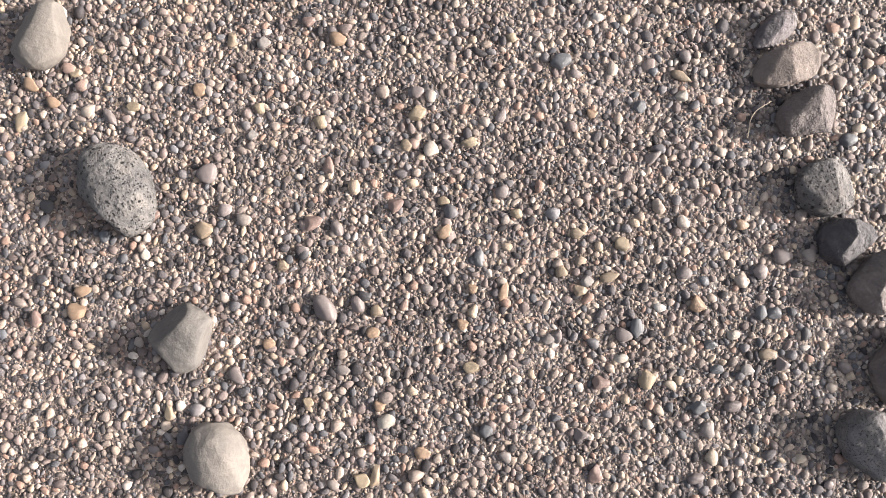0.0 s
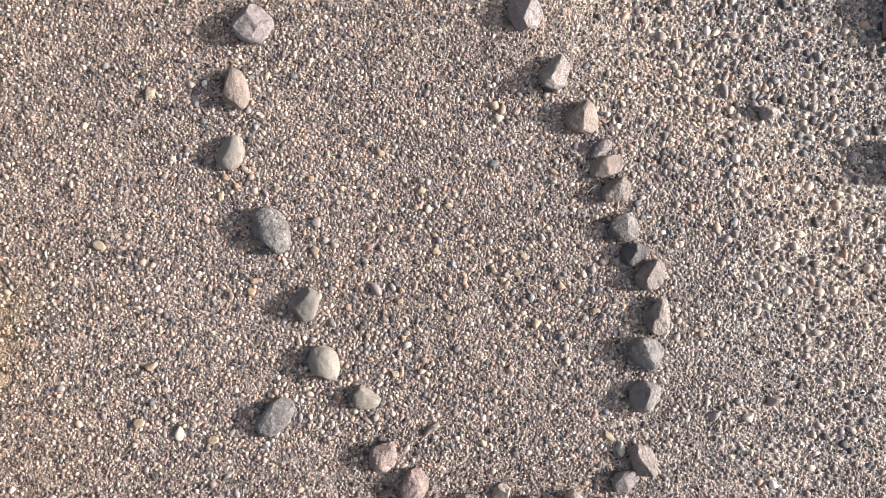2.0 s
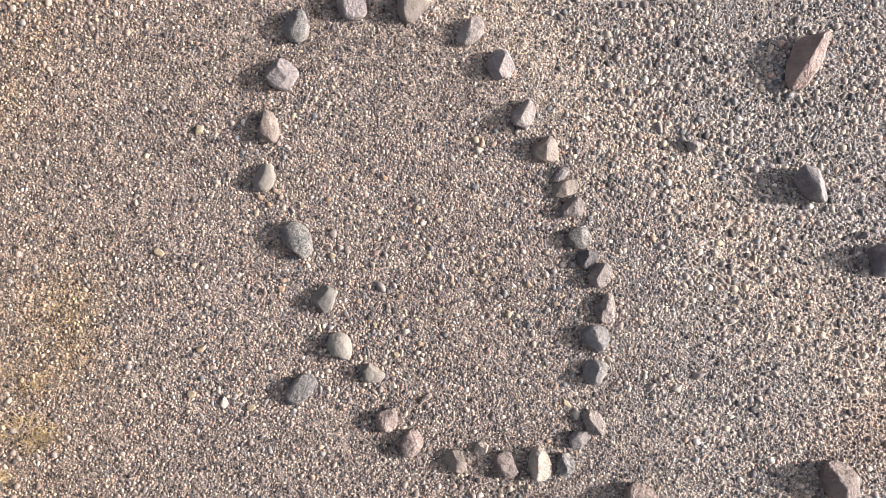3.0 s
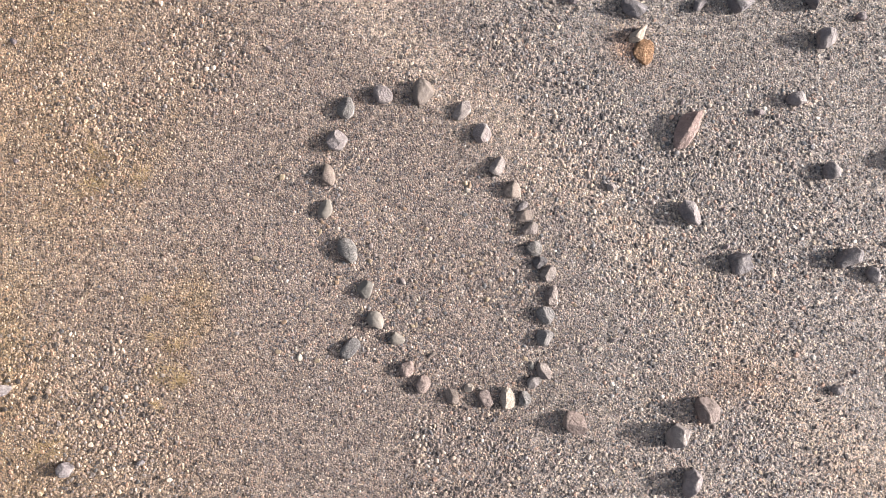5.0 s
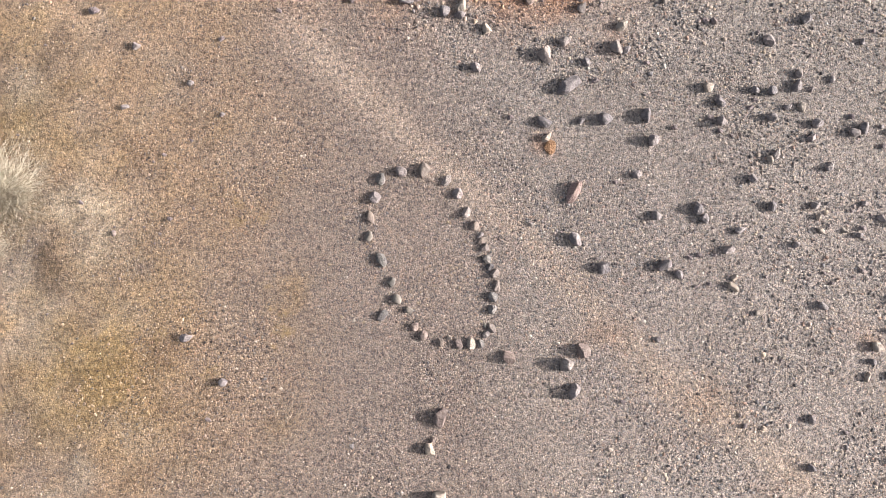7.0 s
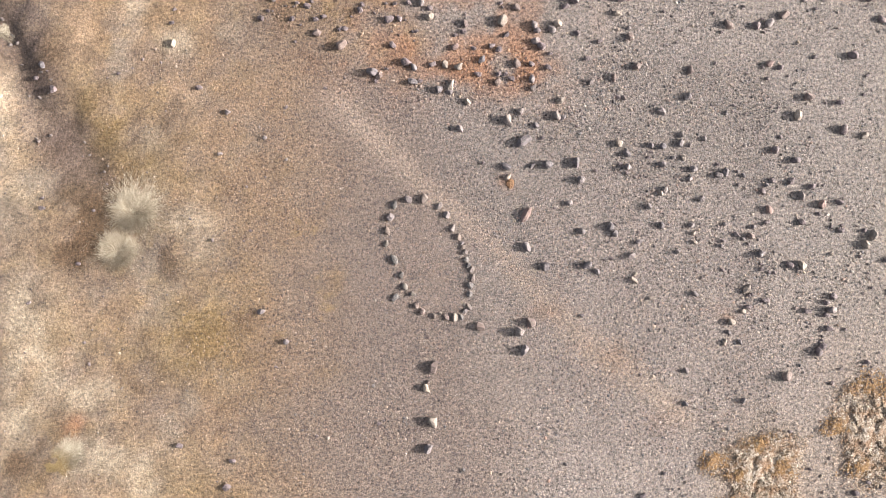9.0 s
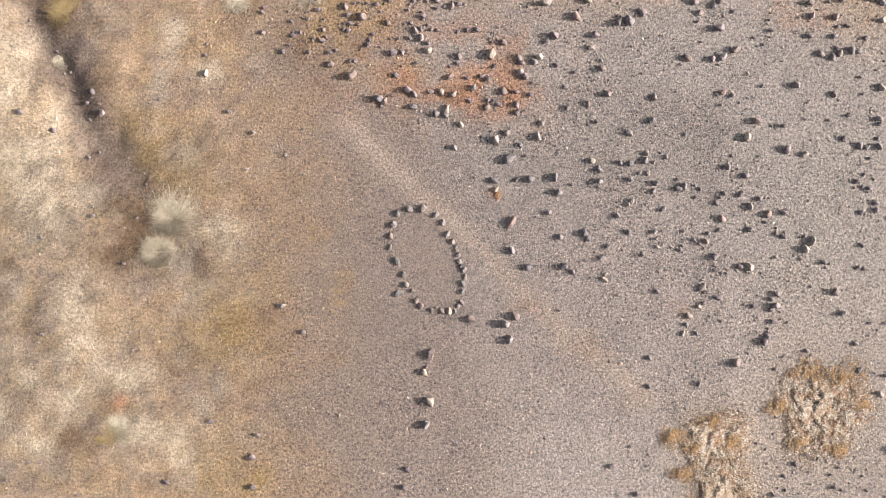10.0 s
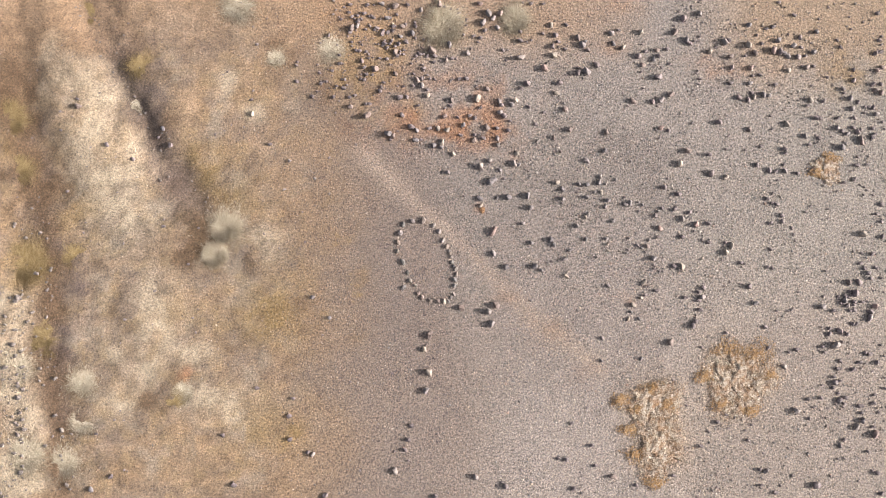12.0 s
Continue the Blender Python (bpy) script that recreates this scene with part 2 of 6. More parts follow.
    col = lerp_colour(col, (0.258, 0.215, 0.172), outside(x, y))
    fine = 1 + (0.28 + 0.22 * side * (1 - outside(x, y))) * (fbm(x, y, 5.0, 3, 61) - 0.5)
    return np.clip(col * fine[..., None], 0.02, 0.9)


# ================= materials =================
def material(name):
    m = bpy.data.materials.new(name)
    m.use_nodes = True
    nt = m.node_tree
    return m, nt, nt.nodes["Principled BSDF"]


def node(nt, kind, **props):
    n = nt.nodes.new(kind)
    for k, v in props.items():
        if k == "operation": n.operation = v
        elif k == "data_type": n.data_type = v
        elif k == "blend_type": n.blend_type = v
        elif k == "feature": n.feature = v
        elif k == "attribute_name": n.attribute_name = v
    return n


def mix_colour(nt, fac, a, b, blend="MIX"):
    n = node(nt, "ShaderNodeMix", data_type='RGBA', blend_type=blend)
    for sock, v in ((n.inputs[0], fac), (n.inputs[6], a), (n.inputs[7], b)):
        if isinstance(v, bpy.types.NodeSocket): nt.links.new(v, sock)
        elif isinstance(v, (int, float)): sock.default_value = v
        else: sock.default_value = (*v, 1)
    return n.outputs[2]


def number(nt, op, a, b=0.0):
    n = node(nt, "ShaderNodeMath", operation=op)
    for sock, v in ((n.inputs[0], a), (n.inputs[1], b)):
        if isinstance(v, bpy.types.NodeSocket): nt.links.new(v, sock)
        else: sock.default_value = v
    return n.outputs[0]


def grain(nt, coords, scale, detail=4.0, rough=0.6):
    n = node(nt, "ShaderNodeTexNoise")
    nt.links.new(coords, n.inputs["Vector"])
    n.inputs["Scale"].default_value, n.inputs["Detail"].default_value, n.inputs["Roughness"].default_value = scale, detail, rough
    return n.outputs[0]


def cells(nt, coords, scale, feature='F1'):
    n = node(nt, "ShaderNodeTexVoronoi", feature=feature)
    nt.links.new(coords, n.inputs["Vector"])
    n.inputs["Scale"].default_value = scale
    return n


def ramp(nt, fac, stops, smooth=True):
    n = node(nt, "ShaderNodeValToRGB")
    n.color_ramp.interpolation = 'LINEAR' if smooth else 'CONSTANT'
    el = n.color_ramp.elements
    while len(el) < len(stops):
        el.new(0.5)
    for e, (p, c) in zip(el, stops):
        e.position, e.color = p, (*c, 1)
    nt.links.new(fac, n.inputs[0])
    return n.outputs[0]


def relief(nt, bsdf, fac, strength, distance, previous=None):
    n = node(nt, "ShaderNodeBump")
    n.inputs["Strength"].default_value, n.inputs["Distance"].default_value = strength, distance
    nt.links.new(fac, n.inputs["Height"])
    if previous: nt.links.new(previous, n.inputs["Normal"])
    nt.links.new(n.outputs[0], bsdf.inputs["Normal"])
    return n.outputs[0]


PEBBLE_TONES = [(0.00, (0.050, 0.047, 0.051)), (0.10, (0.104, 0.097, 0.104)), (0.20, (0.208, 0.180, 0.168)), (0.30, (0.160, 0.134, 0.130)),
                (0.40, (0.280, 0.238, 0.212)), (0.50, (0.180, 0.173, 0.182)), (0.58, (0.338, 0.283, 0.242)), (0.66, (0.228, 0.190, 0.182)),
                (0.74, (0.355, 0.307, 0.268)), (0.81, (0.282, 0.200, 0.166)), (0.86, (0.098, 0.101, 0.113)), (0.92, (0.375, 0.312, 0.248)),
                (0.97, (0.455, 0.420, 0.388))]


def ground_material():
    m, nt, b = material("gravelly_earth")
    xyz = node(nt, "ShaderNodeNewGeometry").outputs["Position"]
    soil_data = node(nt, "ShaderNodeAttribute", attribute_name="soil")
    earth, grit = soil_data.outputs["Color"], soil_data.outputs["Alpha"]
    v1, v2, v3 = cells(nt, xyz, 58.0), cells(nt, xyz, 140.0), cells(nt, xyz, 21.0)
    tone1 = ramp(nt, number(nt, "FRACT", number(nt, "MULTIPLY", v1.outputs["Color"], 7.31)), PEBBLE_TONES, False)
    tone2 = ramp(nt, number(nt, "FRACT", number(nt, "MULTIPLY", v2.outputs["Color"], 5.17)), PEBBLE_TONES, False)
    tone3 = ramp(nt, number(nt, "FRACT", number(nt, "MULTIPLY", v3.outputs["Color"], 3.7)), PEBBLE_TONES, False)
    tone = mix_colour(nt, number(nt, "GREATER_THAN", v1.outputs["Distance"], 0.55), tone1, tone2)
    tone = mix_colour(nt, number(nt, "LESS_THAN", v3.outputs["Distance"], 0.26), tone, tone3)
    # grit tinted by the earth it lies in
    tinted = mix_colour(nt, 1.0, earth, mix_colour(nt, 1.0, tone, (4.1, 4.42, 4.65), "MULTIPLY"), "MULTIPLY")
    dusty = mix_colour(nt, grain(nt, xyz, 9.0), tinted, earth)
    col = mix_colour(nt, grit, earth, mix_colour(nt, 0.6, dusty, tinted))
    blotch = ramp(nt, grain(nt, xyz, 14.0, 5.0, 0.7), [(0.36, (0.42, 0.42, 0.43)), (0.5, (1, 1, 1)), (0.64, (1.46, 1.45, 1.43))])
    col = mix_colour(nt, grit, col, blotch, "MULTIPLY")
    col = mix_colour(nt, 1.0, col, (0.94, 0.94, 0.94), "MULTIPLY")
    nt.links.new(col, b.inputs["Base Color"])
    b.inputs["Roughness"].default_value = 0.9
    b.inputs["Specular IOR Level"].default_value = 0.25
    n = relief(nt, b, v1.outputs["Distance"], 0.7, -0.010)
    n = relief(nt, b, v2.outputs["Distance"], 0.8, -0.005, n)
    n = relief(nt, b, number(nt, "MINIMUM", v3.outputs["Distance"], 0.3), 0.7, -0.02, n)
    relief(nt, b, grain(nt, xyz, 11.0, 6.0, 0.7), 0.8, 0.03, n)
    return m


def gravel_material(name, least, most):
    m, nt, b = material(name)
    geo = node(nt, "ShaderNodeNewGeometry")
    xyz, rnd = geo.outputs["Position"], geo.outputs["Random Per Island"]
    tone = ramp(nt, rnd, PEBBLE_TONES, False)
    earth = node(nt, "ShaderNodeAttribute", attribute_name="soil").outputs["Color"]
    tinted = mix_colour(nt, 1.0, earth, mix_colour(nt, 1.0, tone, (4.1, 4.42, 4.65), "MULTIPLY"), "MULTIPLY")
    speck = mix_colour(nt, grain(nt, xyz, 170.0, 3.0), (0.78, 0.78, 0.80), (1.34, 1.31, 1.27))
    col = mix_colour(nt, 1.0, mix_colour(nt, 0.58, tone, tinted), speck, "MULTIPLY")
    blotch = ramp(nt, grain(nt, xyz, 15.0, 6.0, 0.75), [(0.36, (least, least, least)), (0.5, (1, 1, 1)), (0.64, (most, most, 0.985 * most))])
    col = mix_colour(nt, 1.0, col, blotch, "MULTIPLY")
    nt.links.new(col, b.inputs["Base Color"])
    b.inputs["Roughness"].default_value = 0.72
    b.inputs["Specular IOR Level"].default_value = 0.22
    relief(nt, b, grain(nt, xyz, 320.0, 3.0), 0.25, 0.002)
    return m


def pebble_material():
    """For the pebbles that are objects of their own: the tone comes from the object's colour slot number."""
    m, nt, b = material("single_pebble")
    rnd = node(nt, "ShaderNodeObjectInfo").outputs["Random"]
    xyz = node(nt, "ShaderNodeNewGeometry").outputs["Position"]
    tone = ramp(nt, rnd, PEBBLE_TONES, False)
    speck = mix_colour(nt, grain(nt, xyz, 150.0, 4.0), (0.72, 0.72, 0.74), (1.25, 1.22, 1.18))
    nt.links.new(mix_colour(nt, 1.0, tone, speck, "MULTIPLY"), b.inputs["Base Color"])
    b.inputs["Roughness"].default_value = 0.6
    relief(nt, b, grain(nt, xyz, 300.0, 3.0), 0.25, 0.002)
    return m


def tinted_pebble(name, colour):
    m, nt, b = material(name)
    xyz = node(nt, "ShaderNodeNewGeometry").outputs["Position"]
    speck = mix_colour(nt, grain(nt, xyz, 130.0, 5.0), (0.7, 0.7, 0.72), (1.25, 1.22, 1.18))
    nt.links.new(mix_colour(nt, 1.0, colour, speck, "MULTIPLY"), b.inputs["Base Color"])
    b.inputs["Roughness"].default_value = 0.6
    relief(nt, b, grain(nt, xyz, 300.0, 3.0), 0.25, 0.002)
    return m


def rock_material(name, dark, light, grain_scale=26.0, rough=0.75, pits=0.0, dust=(0.38, 0.32, 0.26), dust_amount=0.3, bumps=0.7):
    m, nt, b = material(name)
    info = node(nt, "ShaderNodeObjectInfo")
    coords = node(nt, "ShaderNodeTexCoord").outputs["Object"]
    shift = node(nt, "ShaderNodeVectorMath", operation='ADD')
    nt.links.new(coords, shift.inputs[0])
    spread = node(nt, "ShaderNodeVectorMath", operation='SCALE')
    spread.inputs[0].default_value = (13.0, 7.0, 5.0)
    nt.links.new(info.outputs["Random"], spread.inputs[3])
    nt.links.new(spread.outputs[0], shift.inputs[1])
    xyz = shift.outputs[0]
    broad, fine = grain(nt, xyz, grain_scale * 0.35, 5.0, 0.6), grain(nt, xyz, grain_scale * 6, 6.0, 0.7)
    col = mix_colour(nt, ramp(nt, broad, [(0.32, (0, 0, 0)), (0.68, (1, 1, 1))]), dark, light)
    col = mix_colour(nt, 1.0, col, mix_colour(nt, fine, (0.62, 0.62, 0.64), (1.38, 1.36, 1.32)), "MULTIPLY")
    patch = ramp(nt, grain(nt, xyz, grain_scale * 0.8, 6.0, 0.65), [(0.5, (0, 0, 0)), (0.72, (1, 1, 1))])
    col = mix_colour(nt, number(nt, "MULTIPLY", patch, 0.6 * dust_amount), col, dust)
    own = mix_colour(nt, info.outputs["Random"], (0.82, 0.83, 0.85), (1.16, 1.13, 1.10))
    col = mix_colour(nt, 1.0, col, own, "MULTIPLY")
    n = relief(nt, b, fine, 0.6, 0.008 * bumps)
    n = relief(nt, b, grain(nt, xyz, grain_scale * 1.3, 6.0, 0.6), 0.8, 0.042 * bumps, n)
    if bumps > 0.5:
        chips = cells(nt, xyz, grain_scale * 0.9)
        n = relief(nt, b, chips.outputs["Distance"], 0.35, 0.02, n)
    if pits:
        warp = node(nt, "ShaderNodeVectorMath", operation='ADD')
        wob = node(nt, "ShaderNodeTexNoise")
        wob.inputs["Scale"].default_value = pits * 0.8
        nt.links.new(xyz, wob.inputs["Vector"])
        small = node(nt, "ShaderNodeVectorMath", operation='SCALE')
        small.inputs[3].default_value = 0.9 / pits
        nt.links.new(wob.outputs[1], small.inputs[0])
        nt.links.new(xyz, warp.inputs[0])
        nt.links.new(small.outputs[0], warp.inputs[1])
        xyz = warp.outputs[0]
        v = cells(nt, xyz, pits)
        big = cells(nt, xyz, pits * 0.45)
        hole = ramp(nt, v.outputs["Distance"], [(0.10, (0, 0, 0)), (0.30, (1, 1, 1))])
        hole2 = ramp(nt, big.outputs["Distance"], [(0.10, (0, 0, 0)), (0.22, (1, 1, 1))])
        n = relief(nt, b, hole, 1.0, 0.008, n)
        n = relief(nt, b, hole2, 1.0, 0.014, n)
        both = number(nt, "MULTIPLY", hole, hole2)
        # pits also darkened in the colour, for the shade inside them
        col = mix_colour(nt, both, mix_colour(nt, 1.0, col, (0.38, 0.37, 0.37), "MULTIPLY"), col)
    nt.links.new(col, b.inputs["Base Color"])
    b.inputs["Roughness"].default_value = rough
    b.inputs["Specular IOR Level"].default_value = 0.3
    return m


ROCK = {
    "basalt": rock_material("dark_basalt", (0.088, 0.080, 0.090), (0.205, 0.186, 0.194), dust_amount=0.28),
    "plum": rock_material("purplish_dark_stone", (0.105, 0.086, 0.094), (0.228, 0.186, 0.191), dust_amount=0.25),
    "slate": rock_material("slate_grey_stone", (0.125, 0.111, 0.116), (0.240, 0.213, 0.216), dust_amount=0.25),
    "grey": rock_material("weathered_grey_stone", (0.155, 0.137, 0.136), (0.243, 0.213, 0.206), dust_amount=0.3),
    "brown": rock_material("grey_brown_stone", (0.139, 0.108, 0.102), (0.225, 0.180, 0.168), dust_amount=0.3),
    "tan": rock_material("smooth_tan_stone", (0.128, 0.106, 0.097), (0.182, 0.150, 0.135), grain_scale=18, dust_amount=0.2, bumps=0.4),
    "smooth": rock_material("smooth_worn_grey_stone", (0.132, 0.120, 0.110), (0.183, 0.167, 0.153), grain_scale=14, dust_amount=0.25, bumps=0.22),
    "cream": rock_material("pale_cream_stone", (0.222, 0.188, 0.162), (0.314, 0.274, 0.241), dust_amount=0.15),
    "pink": rock_material("reddish_stone", (0.188, 0.134, 0.125), (0.290, 0.215, 0.200), dust_amount=0.25),
    "ochre": rock_material("orange_stained_stone", (0.17, 0.092, 0.048), (0.27, 0.155, 0.085), dust_amount=0.2, bumps=1.0),
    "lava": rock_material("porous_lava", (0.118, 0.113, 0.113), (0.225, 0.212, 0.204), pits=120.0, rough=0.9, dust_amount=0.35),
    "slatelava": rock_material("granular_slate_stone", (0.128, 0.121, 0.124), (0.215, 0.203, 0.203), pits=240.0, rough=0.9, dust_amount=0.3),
    "blackstone": rock_material("blackish_stone", (0.038, 0.035, 0.041), (0.092, 0.086, 0.092), rough=0.42, dust_amount=0.15),
    "darkplum": rock_material("dark_plum_stone", (0.112, 0.096, 0.095), (0.192, 0.166, 0.158), dust_amount=0.22),
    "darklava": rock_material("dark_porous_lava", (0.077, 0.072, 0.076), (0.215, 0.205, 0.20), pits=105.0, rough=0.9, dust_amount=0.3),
}
LABEL = {
    "basalt": "dark grey basalt rock with blunt edges lying on gravel",
    "slate": "slate-grey angular rock lying on the gravel plain",
    "grey": "weathered light grey rock lying on the gravel",
    "brown": "grey-brown weathered rock lying on the gravel",
    "tan": "smooth tan rounded rock lying on the gravel",
    "smooth": "smooth worn grey rock lying on the gravel",
    "plum": "dark purplish brown rock lying on the gravel",
    "cream": "pale cream sunlit rock lying on the gravel",
    "pink": "reddish pink-brown rock lying on the gravel",
    "ochre": "orange-stained crumbling stone beside a pale rock",
    "lava": "grey porous lava rock full of small holes",
    "darklava": "dark porous lava rock with small holes",
}
M_GROUND, M_PEBBLE = ground_material(), pebble_material()
M_GRAVEL, M_PLAIN_GRAVEL = gravel_material("mixed_pebbles", 0.74, 1.24), gravel_material("mixed_plain_gravel", 0.5, 1.42)


# ================= ground =================
def steps(lo, hi, fine, far):
    """Grid lines: fine between lo and hi, growing wider out to far."""
    inner = list(np.arange(lo, hi + 1e-6, fine))
    out, d = [], fine
    while d < far:
        d *= 1.35
        out.append(d)
    return np.array([lo - d for d in reversed(out)] + inner + [hi + d for d in out])


def build_ground():
    xs, ys = steps(-17.0, 18.5, 0.12, 900.0), steps(-10.5, 11.5, 0.12, 900.0)
    X, Y = np.meshgrid(xs, ys)
    X, Y = X.ravel(), Y.ravel()
    V = np.stack([X, Y, height(X, Y)], 1)
    nx, ny = len(xs), len(ys)
    i = np.arange(nx * ny).reshape(ny, nx)
    F = np.stack([i[:-1, :-1], i[:-1, 1:], i[1:, 1:], i[1:, :-1]], -1).reshape(-1, 4)
    me = mesh_from("ground", V, F, M_GROUND)
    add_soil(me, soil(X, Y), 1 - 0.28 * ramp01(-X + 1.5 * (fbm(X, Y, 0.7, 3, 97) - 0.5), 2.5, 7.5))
    return tagged(new("ground", me), "gravelly desert plain with ochre earth and dry channels", "ground", kind="structure")


def mesh_from(name, V, F, mat, smooth=True):
    me = bpy.data.meshes.new(name)
    V, F = np.asarray(V, np.float32), np.asarray(F, np.int32)
    k = F.shape[1]
    me.vertices.add(len(V))
    me.vertices.foreach_set("co", V.ravel())
    me.loops.add(F.size)
    me.loops.foreach_set("vertex_index", F.ravel())
    me.polygons.add(len(F))
    me.polygons.foreach_set("loop_start", np.arange(0, F.size, k, dtype=np.int32))
    me.polygons.foreach_set("use_smooth", np.full(len(F), smooth))
    me.update(calc_edges=True)
    me.materials.append(mat)
    return me


def add_soil(me, col, grit=1.0):
    """Earth colour at each corner, with the share of coarse grit in its fourth channel."""
    a = me.color_attributes.new("soil", 'FLOAT_COLOR', 'POINT')
    a.data.foreach_set("color", np.concatenate([col, np.ones((len(col), 1)) * np.reshape(grit, (-1, 1))], 1).astype(np.float32).ravel())


ground = build_ground()


# ================= stones =================
def ball(sub):
    bm = bmesh.new()
    bmesh.ops.create_icosphere(bm, subdivisions=sub, radius=1.0)
    bm.verts.ensure_lookup_table()
    V = np.array([v.co[:] for v in bm.verts])
    F = np.array([[v.index for v in f.verts] for f in bm.faces])
    bm.free()
    return V, F


BALL = {k: ball(k) for k in (2, 3, 4, 5, 6)}


def dome(k):
    """A cheap flattish clump: a base of k sides and a smaller, shifted top."""
    V = [(math.cos(2 * math.pi * i / k), math.sin(2 * math.pi * i / k), -0.35) for i in range(k)]
    V += [(0.72 * math.cos(2 * math.pi * (i + 0.5) / k), 0.72 * math.sin(2 * math.pi * (i + 0.5) / k), 0.85) for i in range(k)]
    F = []
    for i in range(k):
        j = (i + 1) % k
        F += [(i, j, k + i), (j, k + j, k + i)]
    F += [(k, k + i, k + i + 1) for i in range(1, k - 1)]
    return np.array(V), np.array(F)


SCRAP = dome(4)


def lumps(V, rng, size, octaves):
    """Smooth solid noise from a few turned waves."""
    out, amp = np.zeros(len(V)), 1.0
    for k in range(octaves):
        for j in range(4):
            d = rng.normal(size=3)
            d *= size * 2 ** k * rng.uniform(0.7, 1.3) / np.linalg.norm(d)
            out += amp * np.sin(V @ d + rng.uniform(0, 6.28)) / 4
        amp *= 0.5
    return out


def stone_shape(sub, l, w, h, taper, facets, seed, rough=0.03, wedge=None):
    """A stone: a ball cut by flat faces, tapered, roughened and stretched to length, width and height. wedge: the way its broken ridge faces."""
    rng = np.random.default_rng(seed)
    V, F = BALL[sub]
    V = V.copy()
    V = np.sign(V) * np.abs(V) ** 0.9
    V *= 1 + 0.11 * lumps(V, rng, 1.6, 1)[:, None]
    for k in range(facets if wedge is None else max(facets, 3)):
        n = rng.normal(size=3)
        n[2] = abs(n[2]) * 0.8 if k % 2 else n[2] * 0.4
        cut = rng.uniform(0.62 if facets < 8 else 0.5, 0.86)
        if wedge is not None and k < 2:
            turn = wedge + (rng.normal(0, 0.45) if k == 0 else rng.uniform(1.2, 5.0))
            n = np.array((math.cos(turn), math.sin(turn), rng.uniform(0.7, 1.5) if k == 0 else rng.uniform(0.9, 2.2)))
            cut = rng.uniform(0.46, 0.62) if k == 0 else rng.uniform(0.6, 0.75)
        n /= np.linalg.norm(n)
        over = np.logaddexp(0, (V @ n - cut) / 0.02) * 0.02
        V -= (over * 0.96)[:, None] * n
    V *= 1 + (0.06 * lumps(V, rng, 3.2, 2))[:, None]
    if sub >= 3:
        V *= 1 + (rough * lumps(V, rng, 9.0, 4))[:, None]
    lo, hi = V.min(0), V.max(0)
    V = (V - (lo + hi) / 2) / ((hi - lo) / 2)
    V[:, 1] *= 1 - taper * V[:, 0]
    V[:, 1] /= max(np.abs(V[:, 1]).max(), 1e-6)
    return V * np.array((l, w, h)) / 2, F


def stone(x, y, l, w, h, turn, kind, label="", taper=0.15, facets=5, sub=3, group="rocks scattered over the plain", rough=0.03, sink=0.2, name="rock", seed=None, ridged=True):
    if seed is None:
        seed = int(abs(x * 7919 + y * 104729) * 100) % 1000003
    V, F = stone_shape(sub, l, w, h, taper, facets, seed, rough, -radians(turn) if ridged else None)
    me = mesh_from(name, V, F, ROCK[kind])
    ob = new(name, me)
    ob.matrix_world = pose(x, y, float(height(x, y)) + h * (0.5 - sink), 0, 0, turn)
    return tagged(ob, label or LABEL[kind], "rock", group)


RING = "stones laid out in an oval ring"


def ring_stone(x, y, l, w, h, turn, kind, taper, facets, seed, label, sub=5, rough=0.03):
    """A stone of the ring, half sunk in the gravel; those along its straight side have a broken ridge."""
    return stone(x, y, l, w, 0.8 * h, turn, kind, label, taper, facets, sub, RING, rough, 0.28, "ring_stone", seed, x > 0.4)


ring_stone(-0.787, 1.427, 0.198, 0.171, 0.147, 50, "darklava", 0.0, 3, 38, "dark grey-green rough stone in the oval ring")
ring_stone(-0.880, 1.130, 0.189, 0.181, 0.156, 220, "slate", 0.0, 7, 248, "angular grey stone with chipped faces in the ring")
ring_stone(-0.963, 0.814, 0.214, 0.142, 0.120, 100, "tan", 0.1, 3, 189, "pinkish tan rounded stone in the oval ring")
ring_stone(-0.973, 0.507, 0.172, 0.134, 0.115, 50, "smooth", 0.0, 3, 38, "pear-shaped light grey stone in the oval ring")
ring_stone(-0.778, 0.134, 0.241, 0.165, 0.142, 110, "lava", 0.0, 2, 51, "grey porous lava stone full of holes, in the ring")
ring_stone(-0.611, -0.218, 0.157, 0.143, 0.123, 225, "smooth", 0.0, 3, 156, "smooth olive-tan stone with a ridge, in the ring")
ring_stone(-0.528, -0.497, 0.180, 0.146, 0.126, 105, "smooth", 0.0, 1, 189, "smooth pale grey rounded stone in the oval ring")
ring_stone(-0.327, -0.661, 0.136, 0.113, 0.097, 350, "smooth", 0.0, 5, 189, "grey-brown stone with one chipped pale face")
ring_stone(-0.753, -0.749, 0.216, 0.122, 0.105, 50, "slatelava", 0.0, 3, 0, "long dark grey granular stone beside the ring")
ring_stone(-0.024, -0.812, 0.102, 0.039, 0.034, 220, "tan", 0.3, 2, 145, "small tan pebble lying inside the ring")
ring_stone(-0.248, -0.928, 0.156, 0.130, 0.112, 65, "brown", 0.0, 6, 130, "blocky purple-grey stone in the oval ring")
ring_stone(-0.102, -1.075, 0.168, 0.126, 0.108, 65, "brown", 0.0, 4, 125, "grey-brown rough stone in the oval ring")
ring_stone(0.160, -1.174, 0.151, 0.118, 0.101, 135, "tan", 0.3, 6, 140, "beige stone with a flat bright face in the ring")
ring_stone(0.309, -1.106, 0.098, 0.078, 0.067, 210, "cream", 0.0, 5, 114, "small pale beige stone just inside the ring")
